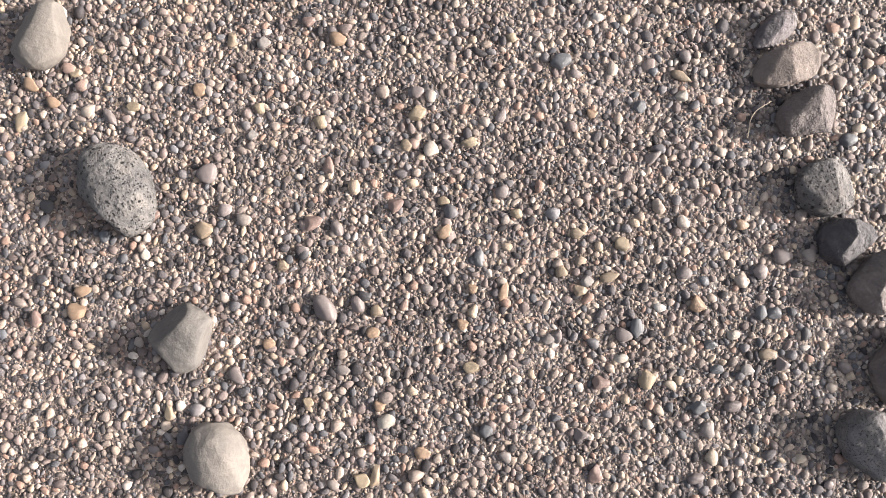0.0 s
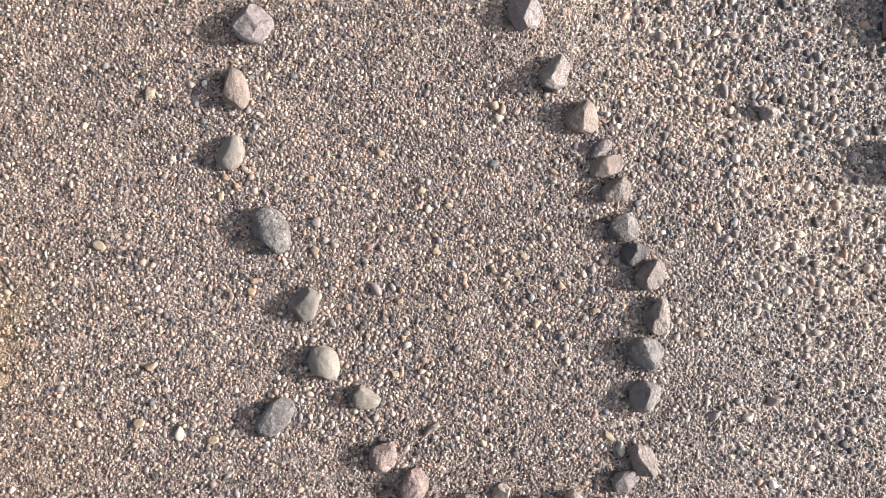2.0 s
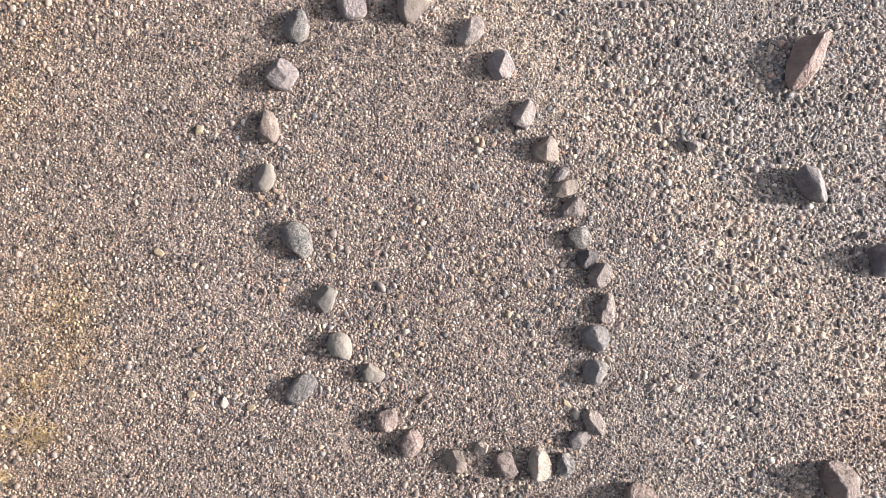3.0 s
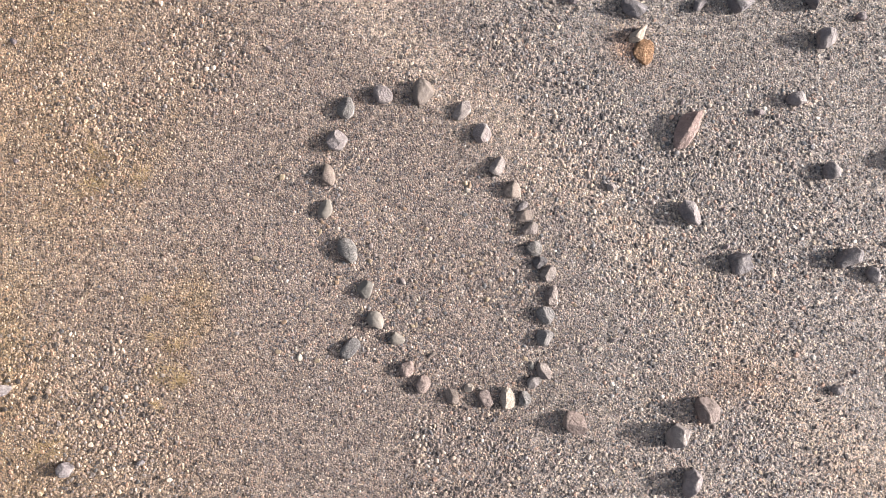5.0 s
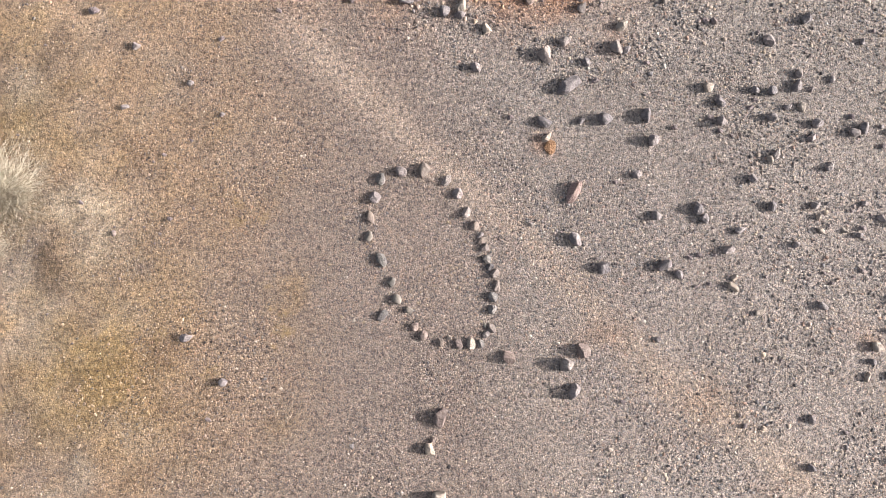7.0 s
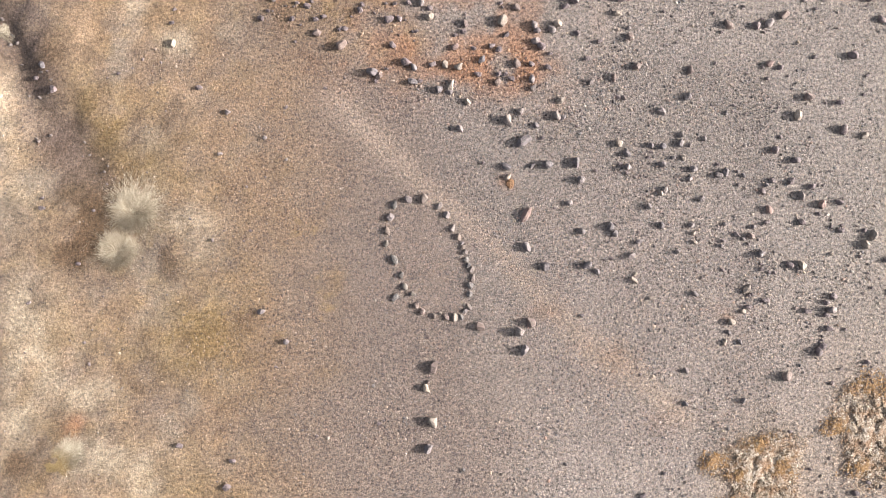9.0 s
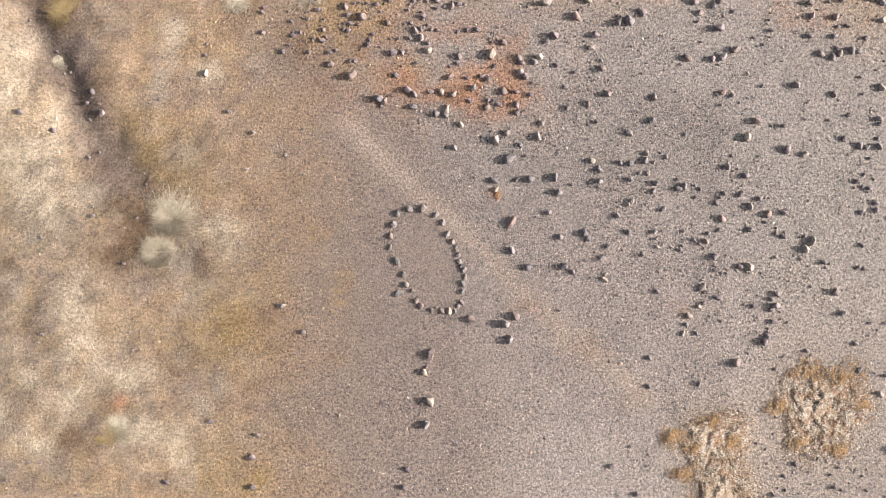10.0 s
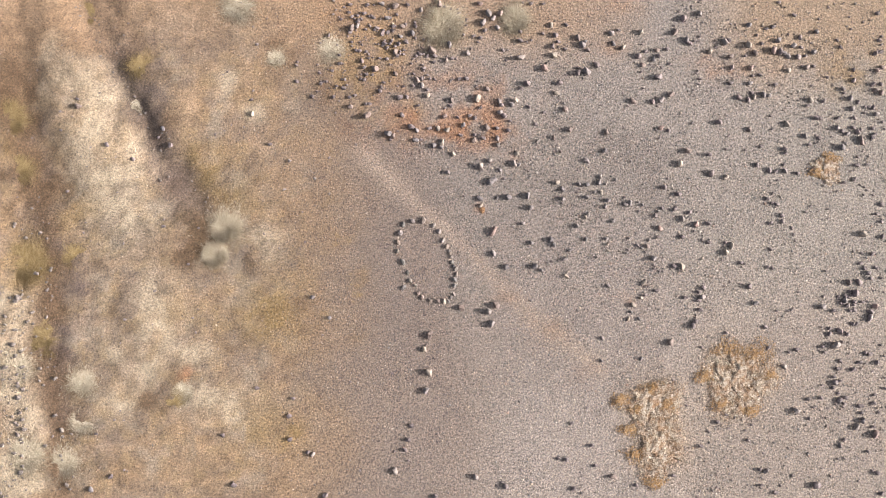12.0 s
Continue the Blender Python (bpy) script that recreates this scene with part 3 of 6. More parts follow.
ring_stone(0.460, -1.199, 0.166, 0.119, 0.102, 130, "brown", 0.0, 5, 100, "wedge-shaped grey-brown stone in the oval ring")
ring_stone(0.652, -1.197, 0.198, 0.143, 0.123, 100, "cream", 0.3, 5, 257, "wedge-shaped stone with a bright white face")
ring_stone(0.809, -1.204, 0.137, 0.112, 0.096, 260, "darklava", 0.0, 2, 229, "small dark porous lava stone in the ring")
ring_stone(0.894, -1.057, 0.136, 0.104, 0.089, 30, "grey", 0.3, 4, 205, "grey rounded stone in the oval ring")
ring_stone(0.981, -0.959, 0.169, 0.119, 0.102, 110, "darkplum", 0.0, 6, 104, "dark purplish stone with sharp edges in the ring")
ring_stone(0.998, -0.663, 0.158, 0.150, 0.127, 180, "slatelava", 0.0, 3, 22, "rounded dark basalt stone in the oval ring")
ring_stone(1.000, -0.455, 0.180, 0.158, 0.136, 145, "slatelava", 0.3, 6, 82, "dark angular lava stone in the oval ring")
ring_stone(1.061, -0.280, 0.187, 0.120, 0.103, 270, "darkplum", 0.0, 5, 47, "long brown-grey stone in the oval ring")
ring_stone(1.032, -0.085, 0.159, 0.135, 0.116, 35, "darkplum", 0.0, 4, 38, "wedge-shaped grey-brown stone in the oval ring")
ring_stone(0.958, 0.018, 0.144, 0.116, 0.100, 200, "blackstone", 0.0, 7, 248, "blackish angular basalt stone with glossy faces")
ring_stone(0.908, 0.141, 0.150, 0.140, 0.111, 10, "darklava", 0.0, 2, 178, "dark porous lava stone full of holes, in the ring")
ring_stone(0.872, 0.318, 0.160, 0.119, 0.110, 205, "darkplum", 0.0, 6, 193, "grey-brown stone with a rough broken face")
ring_stone(0.829, 0.439, 0.176, 0.098, 0.084, 20, "tan", 0.0, 3, 239, "cream-tan oblong stone in the oval ring")
ring_stone(0.800, 0.526, 0.124, 0.068, 0.075, 215, "slate", 0.3, 3, 175, "dark slate oblong stone in the oval ring")
ring_stone(0.713, 0.681, 0.165, 0.164, 0.141, 90, "tan", 0.3, 3, 118, "beige pink oval stone with a hollow face")
ring_stone(0.585, 0.875, 0.178, 0.178, 0.153, 210, "grey", 0.3, 7, 7, "angular grey-pink stone in the oval ring")
ring_stone(0.441, 1.193, 0.180, 0.169, 0.145, 300, "slate", 0.0, 6, 179, "grey stone with one pinkish side in the ring")
ring_stone(0.264, 1.401, 0.215, 0.129, 0.111, 45, "grey", 0.0, 6, 33, "light grey chipped stone in the oval ring")
ring_stone(-0.092, 1.570, 0.235, 0.192, 0.165, 270, "tan", 0.0, 6, 143, "grey-tan stone with a cream lower face")
ring_stone(-0.461, 1.554, 0.175, 0.175, 0.150, 280, "slate", 0.0, 5, 213, "slate-grey stone with blunt edges in the ring")

# ---- rocks lying over the plain ----
stone(2.31, 1.22, 0.416, 0.189, 0.153, 62, "pink", taper=0.04, facets=10, sub=4)
stone(2.33, 0.46, 0.265, 0.170, 0.148, -55, "basalt", taper=0.04, facets=7, sub=4)
stone(1.62, 0.70, 0.095, 0.076, 0.064, 0, "grey", taper=0.37, facets=7, sub=3)
stone(1.84, 2.35, 0.246, 0.170, 0.137, -20, "basalt", taper=0.21, facets=9, sub=4)
stone(1.89, 2.11, 0.208, 0.123, 0.116, 50, "cream", taper=0.33, facets=9, sub=4)
stone(2.46, 2.39, 0.151, 0.114, 0.091, 20, "basalt", taper=0.37, facets=12, sub=3)
stone(2.84, 2.41, 0.227, 0.208, 0.198, 0, "basalt", taper=0.32, facets=8, sub=4)
stone(2.23, 2.95, 0.416, 0.208, 0.165, 35, "basalt", taper=0.12, facets=12, sub=4)
stone(1.88, 3.43, 0.265, 0.208, 0.206, -60, "grey", taper=0.34, facets=9, sub=4)
stone(2.19, 3.69, 0.208, 0.161, 0.124, 30, "grey", taper=0.24, facets=12, sub=4)
stone(2.54, 3.34, 0.151, 0.132, 0.112, -50, "basalt", taper=0.10, facets=8, sub=3)
stone(0.74, 3.24, 0.208, 0.151, 0.131, -60, "slate", taper=0.04, facets=11, sub=4)
stone(0.92, 3.89, 0.170, 0.132, 0.127, -70, "cream", taper=0.00, facets=9, sub=3)
stone(-1.17, 4.47, 0.227, 0.170, 0.152, 70, "brown", taper=0.35, facets=11, sub=4)
stone(-0.38, 4.35, 0.246, 0.151, 0.121, -10, "basalt", taper=0.17, facets=9, sub=4)
stone(0.24, 4.16, 0.189, 0.170, 0.146, 0, "basalt", taper=0.06, facets=9, sub=3)
stone(0.53, 4.28, 0.322, 0.151, 0.123, 65, "cream", taper=0.32, facets=7, sub=4)
stone(1.64, 4.37, 0.189, 0.151, 0.115, 50, "brown", taper=0.25, facets=9, sub=3)
stone(2.44, 4.45, 0.208, 0.151, 0.133, 90, "basalt", taper=0.26, facets=12, sub=4)
stone(2.48, 4.25, 0.189, 0.151, 0.127, 60, "grey", taper=0.40, facets=8, sub=3)
stone(3.14, 3.95, 0.246, 0.170, 0.131, 50, "cream", taper=0.37, facets=12, sub=4)
stone(3.03, 3.57, 0.246, 0.170, 0.155, -60, "grey", taper=0.11, facets=9, sub=4)
stone(3.19, 3.54, 0.151, 0.132, 0.114, 0, "basalt", taper=0.24, facets=12, sub=3)
stone(3.87, 4.41, 0.170, 0.132, 0.118, 30, "grey", taper=0.36, facets=7, sub=3)
stone(4.41, 4.51, 0.189, 0.132, 0.127, 90, "brown", taper=0.28, facets=9, sub=3)
stone(4.65, 4.03, 0.114, 0.095, 0.089, 90, "brown", taper=0.25, facets=8, sub=3)
stone(5.57, 3.71, 0.227, 0.189, 0.148, -45, "slate", taper=0.37, facets=9, sub=4)
stone(6.17, 4.08, 0.208, 0.151, 0.131, 30, "basalt", taper=0.02, facets=12, sub=4)
stone(6.29, 4.16, 0.076, 0.057, 0.044, 0, "grey", taper=0.39, facets=9, sub=3)
stone(7.11, 3.71, 0.114, 0.085, 0.080, 90, "basalt", taper=0.38, facets=7, sub=3)
stone(4.53, 2.94, 0.170, 0.170, 0.141, 0, "cream", taper=0.13, facets=8, sub=3)
stone(5.29, 2.90, 0.151, 0.132, 0.125, 0, "basalt", taper=0.16, facets=11, sub=3)
stone(5.58, 2.88, 0.170, 0.151, 0.139, 0, "basalt", taper=0.03, facets=11, sub=3)
stone(6.03, 3.18, 0.170, 0.132, 0.106, 60, "grey", taper=0.18, facets=8, sub=3)
stone(6.00, 2.97, 0.227, 0.151, 0.123, 70, "slate", taper=0.24, facets=8, sub=4)
stone(6.59, 3.08, 0.132, 0.095, 0.079, 70, "slate", taper=0.00, facets=7, sub=3)
stone(4.72, 2.70, 0.227, 0.151, 0.131, -45, "basalt", taper=0.15, facets=9, sub=4)
stone(4.74, 2.38, 0.189, 0.170, 0.170, 0, "slate", taper=0.23, facets=10, sub=3)
stone(3.50, 2.47, 0.246, 0.170, 0.170, 80, "basalt", taper=0.17, facets=8, sub=4)
stone(5.84, 2.62, 0.132, 0.095, 0.074, 0, "basalt", taper=0.02, facets=12, sub=3)
stone(6.07, 2.61, 0.189, 0.132, 0.105, -70, "cream", taper=0.27, facets=8, sub=3)
stone(5.57, 2.44, 0.189, 0.170, 0.154, 30, "slate", taper=0.22, facets=11, sub=3)
stone(6.32, 2.34, 0.189, 0.170, 0.138, 0, "basalt", taper=0.40, facets=7, sub=3)
stone(6.22, 2.12, 0.170, 0.114, 0.109, 30, "slate", taper=0.12, facets=10, sub=3)
stone(6.92, 2.20, 0.189, 0.132, 0.121, -20, "slate", taper=0.08, facets=8, sub=3)
stone(7.39, 2.30, 0.095, 0.076, 0.061, 0, "basalt", taper=0.16, facets=7, sub=3)
stone(7.53, 2.21, 0.132, 0.095, 0.076, -60, "basalt", taper=0.18, facets=12, sub=3)
stone(3.62, 2.06, 0.189, 0.189, 0.184, 0, "slate", taper=0.33, facets=10, sub=3)
stone(5.63, 1.85, 0.189, 0.132, 0.106, 70, "grey", taper=0.01, facets=9, sub=3)
stone(5.53, 1.76, 0.151, 0.114, 0.092, -60, "cream", taper=0.08, facets=8, sub=3)
stone(6.50, 1.64, 0.170, 0.114, 0.097, 50, "basalt", taper=0.10, facets=9, sub=3)
stone(3.34, 1.51, 0.189, 0.151, 0.115, -30, "slate", taper=0.37, facets=11, sub=3)
stone(5.23, 1.44, 0.170, 0.170, 0.133, 0, "slate", taper=0.23, facets=12, sub=3)
stone(4.32, 0.96, 0.227, 0.170, 0.156, 80, "basalt", taper=0.32, facets=12, sub=4)
stone(4.44, 0.79, 0.170, 0.151, 0.115, -40, "basalt", taper=0.15, facets=10, sub=3)
stone(3.65, 0.84, 0.189, 0.170, 0.137, 0, "slate", taper=0.35, facets=8, sub=3)
stone(5.54, 0.99, 0.170, 0.151, 0.126, 60, "basalt", taper=0.26, facets=12, sub=3)
stone(6.25, 1.01, 0.170, 0.132, 0.110, 0, "slate", taper=0.17, facets=8, sub=3)
stone(6.30, 0.82, 0.095, 0.095, 0.086, 0, "cream", taper=0.27, facets=9, sub=3)
stone(7.06, 1.04, 0.114, 0.095, 0.079, 0, "slate", taper=0.16, facets=10, sub=3)
stone(7.34, 0.79, 0.170, 0.114, 0.087, -30, "slate", taper=0.39, facets=12, sub=3)
stone(7.49, 0.70, 0.132, 0.095, 0.087, 0, "basalt", taper=0.02, facets=11, sub=3)
stone(7.76, 0.99, 0.132, 0.114, 0.089, 0, "slate", taper=0.39, facets=12, sub=3)
stone(5.00, 0.61, 0.189, 0.114, 0.109, 20, "basalt", taper=0.35, facets=12, sub=3)
stone(5.92, 0.38, 0.170, 0.114, 0.103, 20, "slate", taper=0.23, facets=12, sub=3)
stone(4.82, 0.29, 0.208, 0.151, 0.129, 0, "slate", taper=0.16, facets=7, sub=4)
stone(6.33, 0.60, 0.132, 0.095, 0.076, -20, "cream", taper=0.06, facets=11, sub=3)
stone(6.73, 0.59, 0.114, 0.076, 0.073, -20, "cream", taper=0.05, facets=10, sub=3)
stone(6.97, 0.52, 0.114, 0.095, 0.092, 0, "slate", taper=0.22, facets=8, sub=3)
stone(2.79, -0.00, 0.227, 0.208, 0.165, 0, "basalt", taper=0.24, facets=11, sub=4)
stone(3.75, 0.05, 0.227, 0.189, 0.179, 10, "basalt", taper=0.19, facets=11, sub=4)
stone(4.00, -0.11, 0.170, 0.132, 0.114, -70, "basalt", taper=0.03, facets=12, sub=3)
stone(4.91, -0.16, 0.132, 0.085, 0.077, 20, "cream", taper=0.20, facets=9, sub=3)
stone(4.89, -0.31, 0.208, 0.114, 0.102, -40, "cream", taper=0.06, facets=9, sub=4)
stone(5.31, -0.72, 0.189, 0.095, 0.073, 10, "cream", taper=0.35, facets=7, sub=3)
stone(6.33, -0.62, 0.170, 0.132, 0.109, -30, "basalt", taper=0.14, facets=7, sub=3)
stone(7.59, -0.29, 0.114, 0.076, 0.058, 0, "cream", taper=0.22, facets=10, sub=3)
stone(7.54, -0.52, 0.189, 0.132, 0.106, 60, "cream", taper=0.39, facets=10, sub=3)
stone(7.48, -1.02, 0.132, 0.114, 0.092, 0, "cream", taper=0.19, facets=10, sub=3)
stone(7.20, -1.27, 0.189, 0.170, 0.132, 0, "cream", taper=0.05, facets=11, sub=3)
stone(7.13, -1.52, 0.151, 0.095, 0.090, -20, "slate", taper=0.15, facets=10, sub=3)
stone(7.03, -1.76, 0.170, 0.095, 0.081, 70, "cream", taper=0.28, facets=10, sub=3)
stone(7.40, -1.74, 0.170, 0.095, 0.073, -60, "basalt", taper=0.35, facets=8, sub=3)
stone(6.12, -2.43, 0.151, 0.114, 0.103, -60, "slate", taper=0.37, facets=10, sub=3)
stone(6.08, -3.20, 0.151, 0.132, 0.113, 0, "basalt", taper=0.32, facets=8, sub=3)
stone(7.46, -3.12, 0.170, 0.132, 0.112, 70, "basalt", taper=0.07, facets=12, sub=3)
stone(3.64, -1.15, 0.114, 0.095, 0.074, 0, "basalt", taper=0.20, facets=9, sub=3)
stone(1.26, -1.42, 0.246, 0.189, 0.154, -30, "brown", taper=0.39, facets=7, sub=4)
stone(2.17, -1.52, 0.246, 0.227, 0.211, 20, "grey", taper=0.00, facets=9, sub=4)
stone(2.45, -1.31, 0.255, 0.208, 0.162, -70, "brown", taper=0.04, facets=12, sub=4)
stone(2.28, -1.95, 0.246, 0.208, 0.187, 45, "basalt", taper=0.21, facets=11, sub=4)
stone(0.16, -2.35, 0.303, 0.208, 0.169, 65, "brown", taper=0.34, facets=9, sub=4)
stone(-0.00, -2.86, 0.227, 0.189, 0.153, -30, "cream", taper=0.07, facets=12, sub=4)
stone(0.05, -2.71, 0.095, 0.085, 0.064, 0, "brown", taper=0.02, facets=9, sub=3)
stone(0.16, -3.63, 0.303, 0.227, 0.201, -70, "cream", taper=0.36, facets=11, sub=4)
stone(-3.84, -1.09, 0.200, 0.136, 0.112, 0, "basalt", taper=0.35, facets=10, sub=4)
stone(-3.25, -1.79, 0.144, 0.128, 0.115, 0, "basalt", taper=0.18, facets=8, sub=3)
stone(-4.69, 3.56, 0.144, 0.128, 0.104, 0, "slate", taper=0.24, facets=12, sub=3)
stone(-3.83, 2.97, 0.112, 0.096, 0.080, 0, "slate", taper=0.17, facets=11, sub=3)
stone(-4.86, 2.58, 0.128, 0.104, 0.082, 0, "slate", taper=0.32, facets=8, sub=3)
stone(-3.32, 2.46, 0.096, 0.080, 0.066, 0, "slate", taper=0.38, facets=8, sub=3)
stone(-5.00, 0.56, 0.104, 0.080, 0.071, 90, "brown", taper=0.14, facets=11, sub=3)
stone(-2.60, -1.74, 0.064, 0.048, 0.047, 0, "basalt", taper=0.03, facets=12, sub=3)
stone(-6.00, 5.17, 0.212, 0.119, 0.108, 80, "cream", taper=0.19, facets=7, sub=3)
stone(1.94, 1.95, 0.24, 0.19, 0.045, 70, "ochre", taper=0.1, facets=4, sub=4, rough=0.06)
stone(14.31, -2.63, 0.361, 0.268, 0.254, 31.7938, "grey", taper=0.09, facets=12, sub=3)
stone(3.25, 7.29, 0.316, 0.226, 0.212, 23.7121, "grey", taper=0.37, facets=12, sub=3)
stone(5.53, 6.84, 0.316, 0.254, 0.243, 130.586, "basalt", taper=0.28, facets=10, sub=3)
stone(8.08, 6.71, 0.316, 0.212, 0.210, 175.59, "plum", taper=0.07, facets=8, sub=3)
stone(15.68, -5.69, 0.316, 0.200, 0.180, 52.101, "pink", taper=0.11, facets=12, sub=3)
stone(13.60, -7.43, 0.316, 0.224, 0.187, 11.4189, "plum", taper=0.22, facets=7, sub=3)
stone(0.15, 7.49, 0.293, 0.240, 0.236, 170.983, "brown", taper=0.16, facets=11, sub=3)
stone(1.74, 5.84, 0.293, 0.234, 0.191, 87.231, "cream", taper=0.04, facets=12, sub=3)
stone(15.33, 1.28, 0.293, 0.241, 0.189, 162.984, "cream", taper=0.36, facets=12, sub=3)
stone(6.49, -7.14, 0.293, 0.189, 0.168, 178.319, "brown", taper=0.38, facets=7, sub=3)
stone(0.39, 9.13, 0.271, 0.201, 0.173, 95.3569, "brown", taper=0.32, facets=11, sub=3)
stone(-2.65, 8.23, 0.271, 0.225, 0.193, 56.3627, "brown", taper=0.24, facets=9, sub=3)
stone(-2.06, 5.18, 0.271, 0.216, 0.215, 29.4723, "brown", taper=0.25, facets=9, sub=3)
stone(-1.34, 4.55, 0.271, 0.211, 0.202, 8.46989, "basalt", taper=0.06, facets=8, sub=3)
stone(2.11, 8.83, 0.271, 0.209, 0.207, 130.611, "grey", taper=0.18, facets=9, sub=3)
stone(1.92, 8.52, 0.271, 0.198, 0.167, 52.5709, "slate", taper=0.27, facets=9, sub=3)
stone(5.39, 7.80, 0.271, 0.196, 0.178, 129.865, "basalt", taper=0.09, facets=11, sub=3)
stone(4.06, 6.95, 0.271, 0.210, 0.171, 110.997, "pink", taper=0.02, facets=9, sub=3)
stone(5.89, 7.11, 0.271, 0.174, 0.134, 140.336, "plum", taper=0.28, facets=7, sub=3)
stone(7.18, 5.84, 0.271, 0.185, 0.146, 143.034, "brown", taper=0.27, facets=9, sub=3)
stone(8.99, 8.81, 0.271, 0.223, 0.186, 78.0616, "plum", taper=0.17, facets=12, sub=3)
stone(8.69, 8.31, 0.271, 0.175, 0.168, 62.7583, "brown", taper=0.10, facets=9, sub=3)
stone(10.46, 8.00, 0.271, 0.209, 0.182, 113.689, "grey", taper=0.01, facets=8, sub=3)
stone(11.30, 7.91, 0.271, 0.215, 0.212, 95.1123, "cream", taper=0.38, facets=11, sub=3)
stone(12.21, 7.73, 0.271, 0.224, 0.213, 119.926, "pink", taper=0.27, facets=7, sub=3)
stone(12.42, 7.70, 0.271, 0.196, 0.195, 62.9894, "plum", taper=0.28, facets=9, sub=3)
stone(13.52, 5.99, 0.271, 0.175, 0.147, 143.311, "cream", taper=0.39, facets=9, sub=3)
stone(10.22, 5.15, 0.271, 0.186, 0.170, 173.56, "plum", taper=0.27, facets=8, sub=3)
stone(10.65, 0.81, 0.271, 0.197, 0.169, 67.3301, "cream", taper=0.35, facets=12, sub=3)
stone(8.49, -2.53, 0.271, 0.220, 0.190, 36.2812, "brown", taper=0.27, facets=12, sub=3)
stone(15.03, -0.80, 0.271, 0.220, 0.196, 92.0266, "plum", taper=0.04, facets=12, sub=3)
stone(15.55, -1.43, 0.271, 0.193, 0.158, 161.033, "plum", taper=0.23, facets=12, sub=3)
stone(15.54, -1.65, 0.271, 0.179, 0.137, 77.2773, "plum", taper=0.08, facets=9, sub=3)
stone(14.47, -2.12, 0.271, 0.205, 0.157, 160.003, "plum", taper=0.38, facets=9, sub=3)
stone(12.90, -4.88, 0.271, 0.220, 0.180, 6.34118, "slate", taper=0.27, facets=8, sub=3)
stone(-0.96, -6.95, 0.271, 0.185, 0.146, 96.2892, "grey", taper=0.07, facets=9, sub=3)
stone(-9.04, 4.62, 0.190, 0.134, 0.110, 112.11, "basalt", taper=0.21, facets=8, sub=3)
stone(-1.14, 9.02, 0.248, 0.204, 0.162, 177.548, "brown", taper=0.19, facets=12, sub=3)
stone(-1.81, 6.80, 0.248, 0.206, 0.191, 1.89119, "brown", taper=0.09, facets=8, sub=3)
stone(-1.12, 7.41, 0.248, 0.159, 0.158, 74.2134, "brown", taper=0.30, facets=11, sub=3)
stone(-0.54, 4.81, 0.248, 0.204, 0.170, 8.09891, "plum", taper=0.24, facets=9, sub=3)
stone(0.74, 7.70, 0.248, 0.175, 0.175, 82.2609, "slate", taper=0.18, facets=10, sub=3)
stone(4.40, 7.42, 0.248, 0.184, 0.159, 152.262, "cream", taper=0.27, facets=11, sub=3)
stone(7.38, 7.44, 0.248, 0.199, 0.159, 138.381, "plum", taper=0.32, facets=11, sub=3)
stone(3.45, 6.38, 0.248, 0.195, 0.191, 162.399, "plum", taper=0.20, facets=10, sub=3)
stone(4.60, 6.43, 0.248, 0.188, 0.165, 28.5055, "plum", taper=0.07, facets=10, sub=3)
stone(4.96, 4.79, 0.248, 0.183, 0.179, 19.6673, "brown", taper=0.27, facets=11, sub=3)
stone(9.09, 8.03, 0.248, 0.162, 0.158, 91.1247, "basalt", taper=0.17, facets=12, sub=3)
stone(13.07, 7.51, 0.248, 0.179, 0.154, 169.568, "plum", taper=0.08, facets=12, sub=3)
stone(8.54, 6.10, 0.248, 0.177, 0.169, 32.9347, "brown", taper=0.22, facets=9, sub=3)
stone(12.66, 5.13, 0.248, 0.176, 0.137, 113.25, "cream", taper=0.12, facets=9, sub=3)
stone(9.13, 4.12, 0.248, 0.187, 0.174, 2.52843, "brown", taper=0.02, facets=9, sub=3)
stone(14.61, 4.32, 0.248, 0.185, 0.184, 130.388, "basalt", taper=0.02, facets=11, sub=3)
stone(8.85, 3.66, 0.248, 0.194, 0.162, 90.1606, "cream", taper=0.02, facets=8, sub=3)
stone(9.97, 3.33, 0.248, 0.198, 0.175, 84.6941, "plum", taper=0.26, facets=10, sub=3)
stone(8.77, 2.59, 0.248, 0.158, 0.147, 7.38103, "plum", taper=0.02, facets=11, sub=3)
stone(8.90, 0.09, 0.248, 0.181, 0.161, 125.409, "cream", taper=0.31, facets=7, sub=3)
stone(14.65, -1.04, 0.248, 0.162, 0.159, 72.9198, "basalt", taper=0.15, facets=7, sub=3)
stone(13.84, -1.26, 0.248, 0.179, 0.153, 162.343, "slate", taper=0.20, facets=9, sub=3)
stone(14.27, -3.91, 0.248, 0.185, 0.161, 168.152, "plum", taper=0.05, facets=8, sub=3)
stone(15.03, -5.44, 0.248, 0.191, 0.160, 82.2932, "grey", taper=0.24, facets=7, sub=3)
stone(-1.63, 9.09, 0.225, 0.151, 0.138, 177.667, "slate", taper=0.40, facets=7, sub=3)
stone(-0.54, 8.08, 0.225, 0.165, 0.131, 129.338, "basalt", taper=0.33, facets=12, sub=3)
stone(-2.65, 5.47, 0.225, 0.188, 0.142, 38.2699, "brown", taper=0.08, facets=12, sub=3)
stone(-0.94, 5.83, 0.225, 0.162, 0.134, 20.6824, "plum", taper=0.22, facets=7, sub=3)
stone(1.81, 9.16, 0.225, 0.170, 0.151, 4.65945, "pink", taper=0.39, facets=9, sub=3)
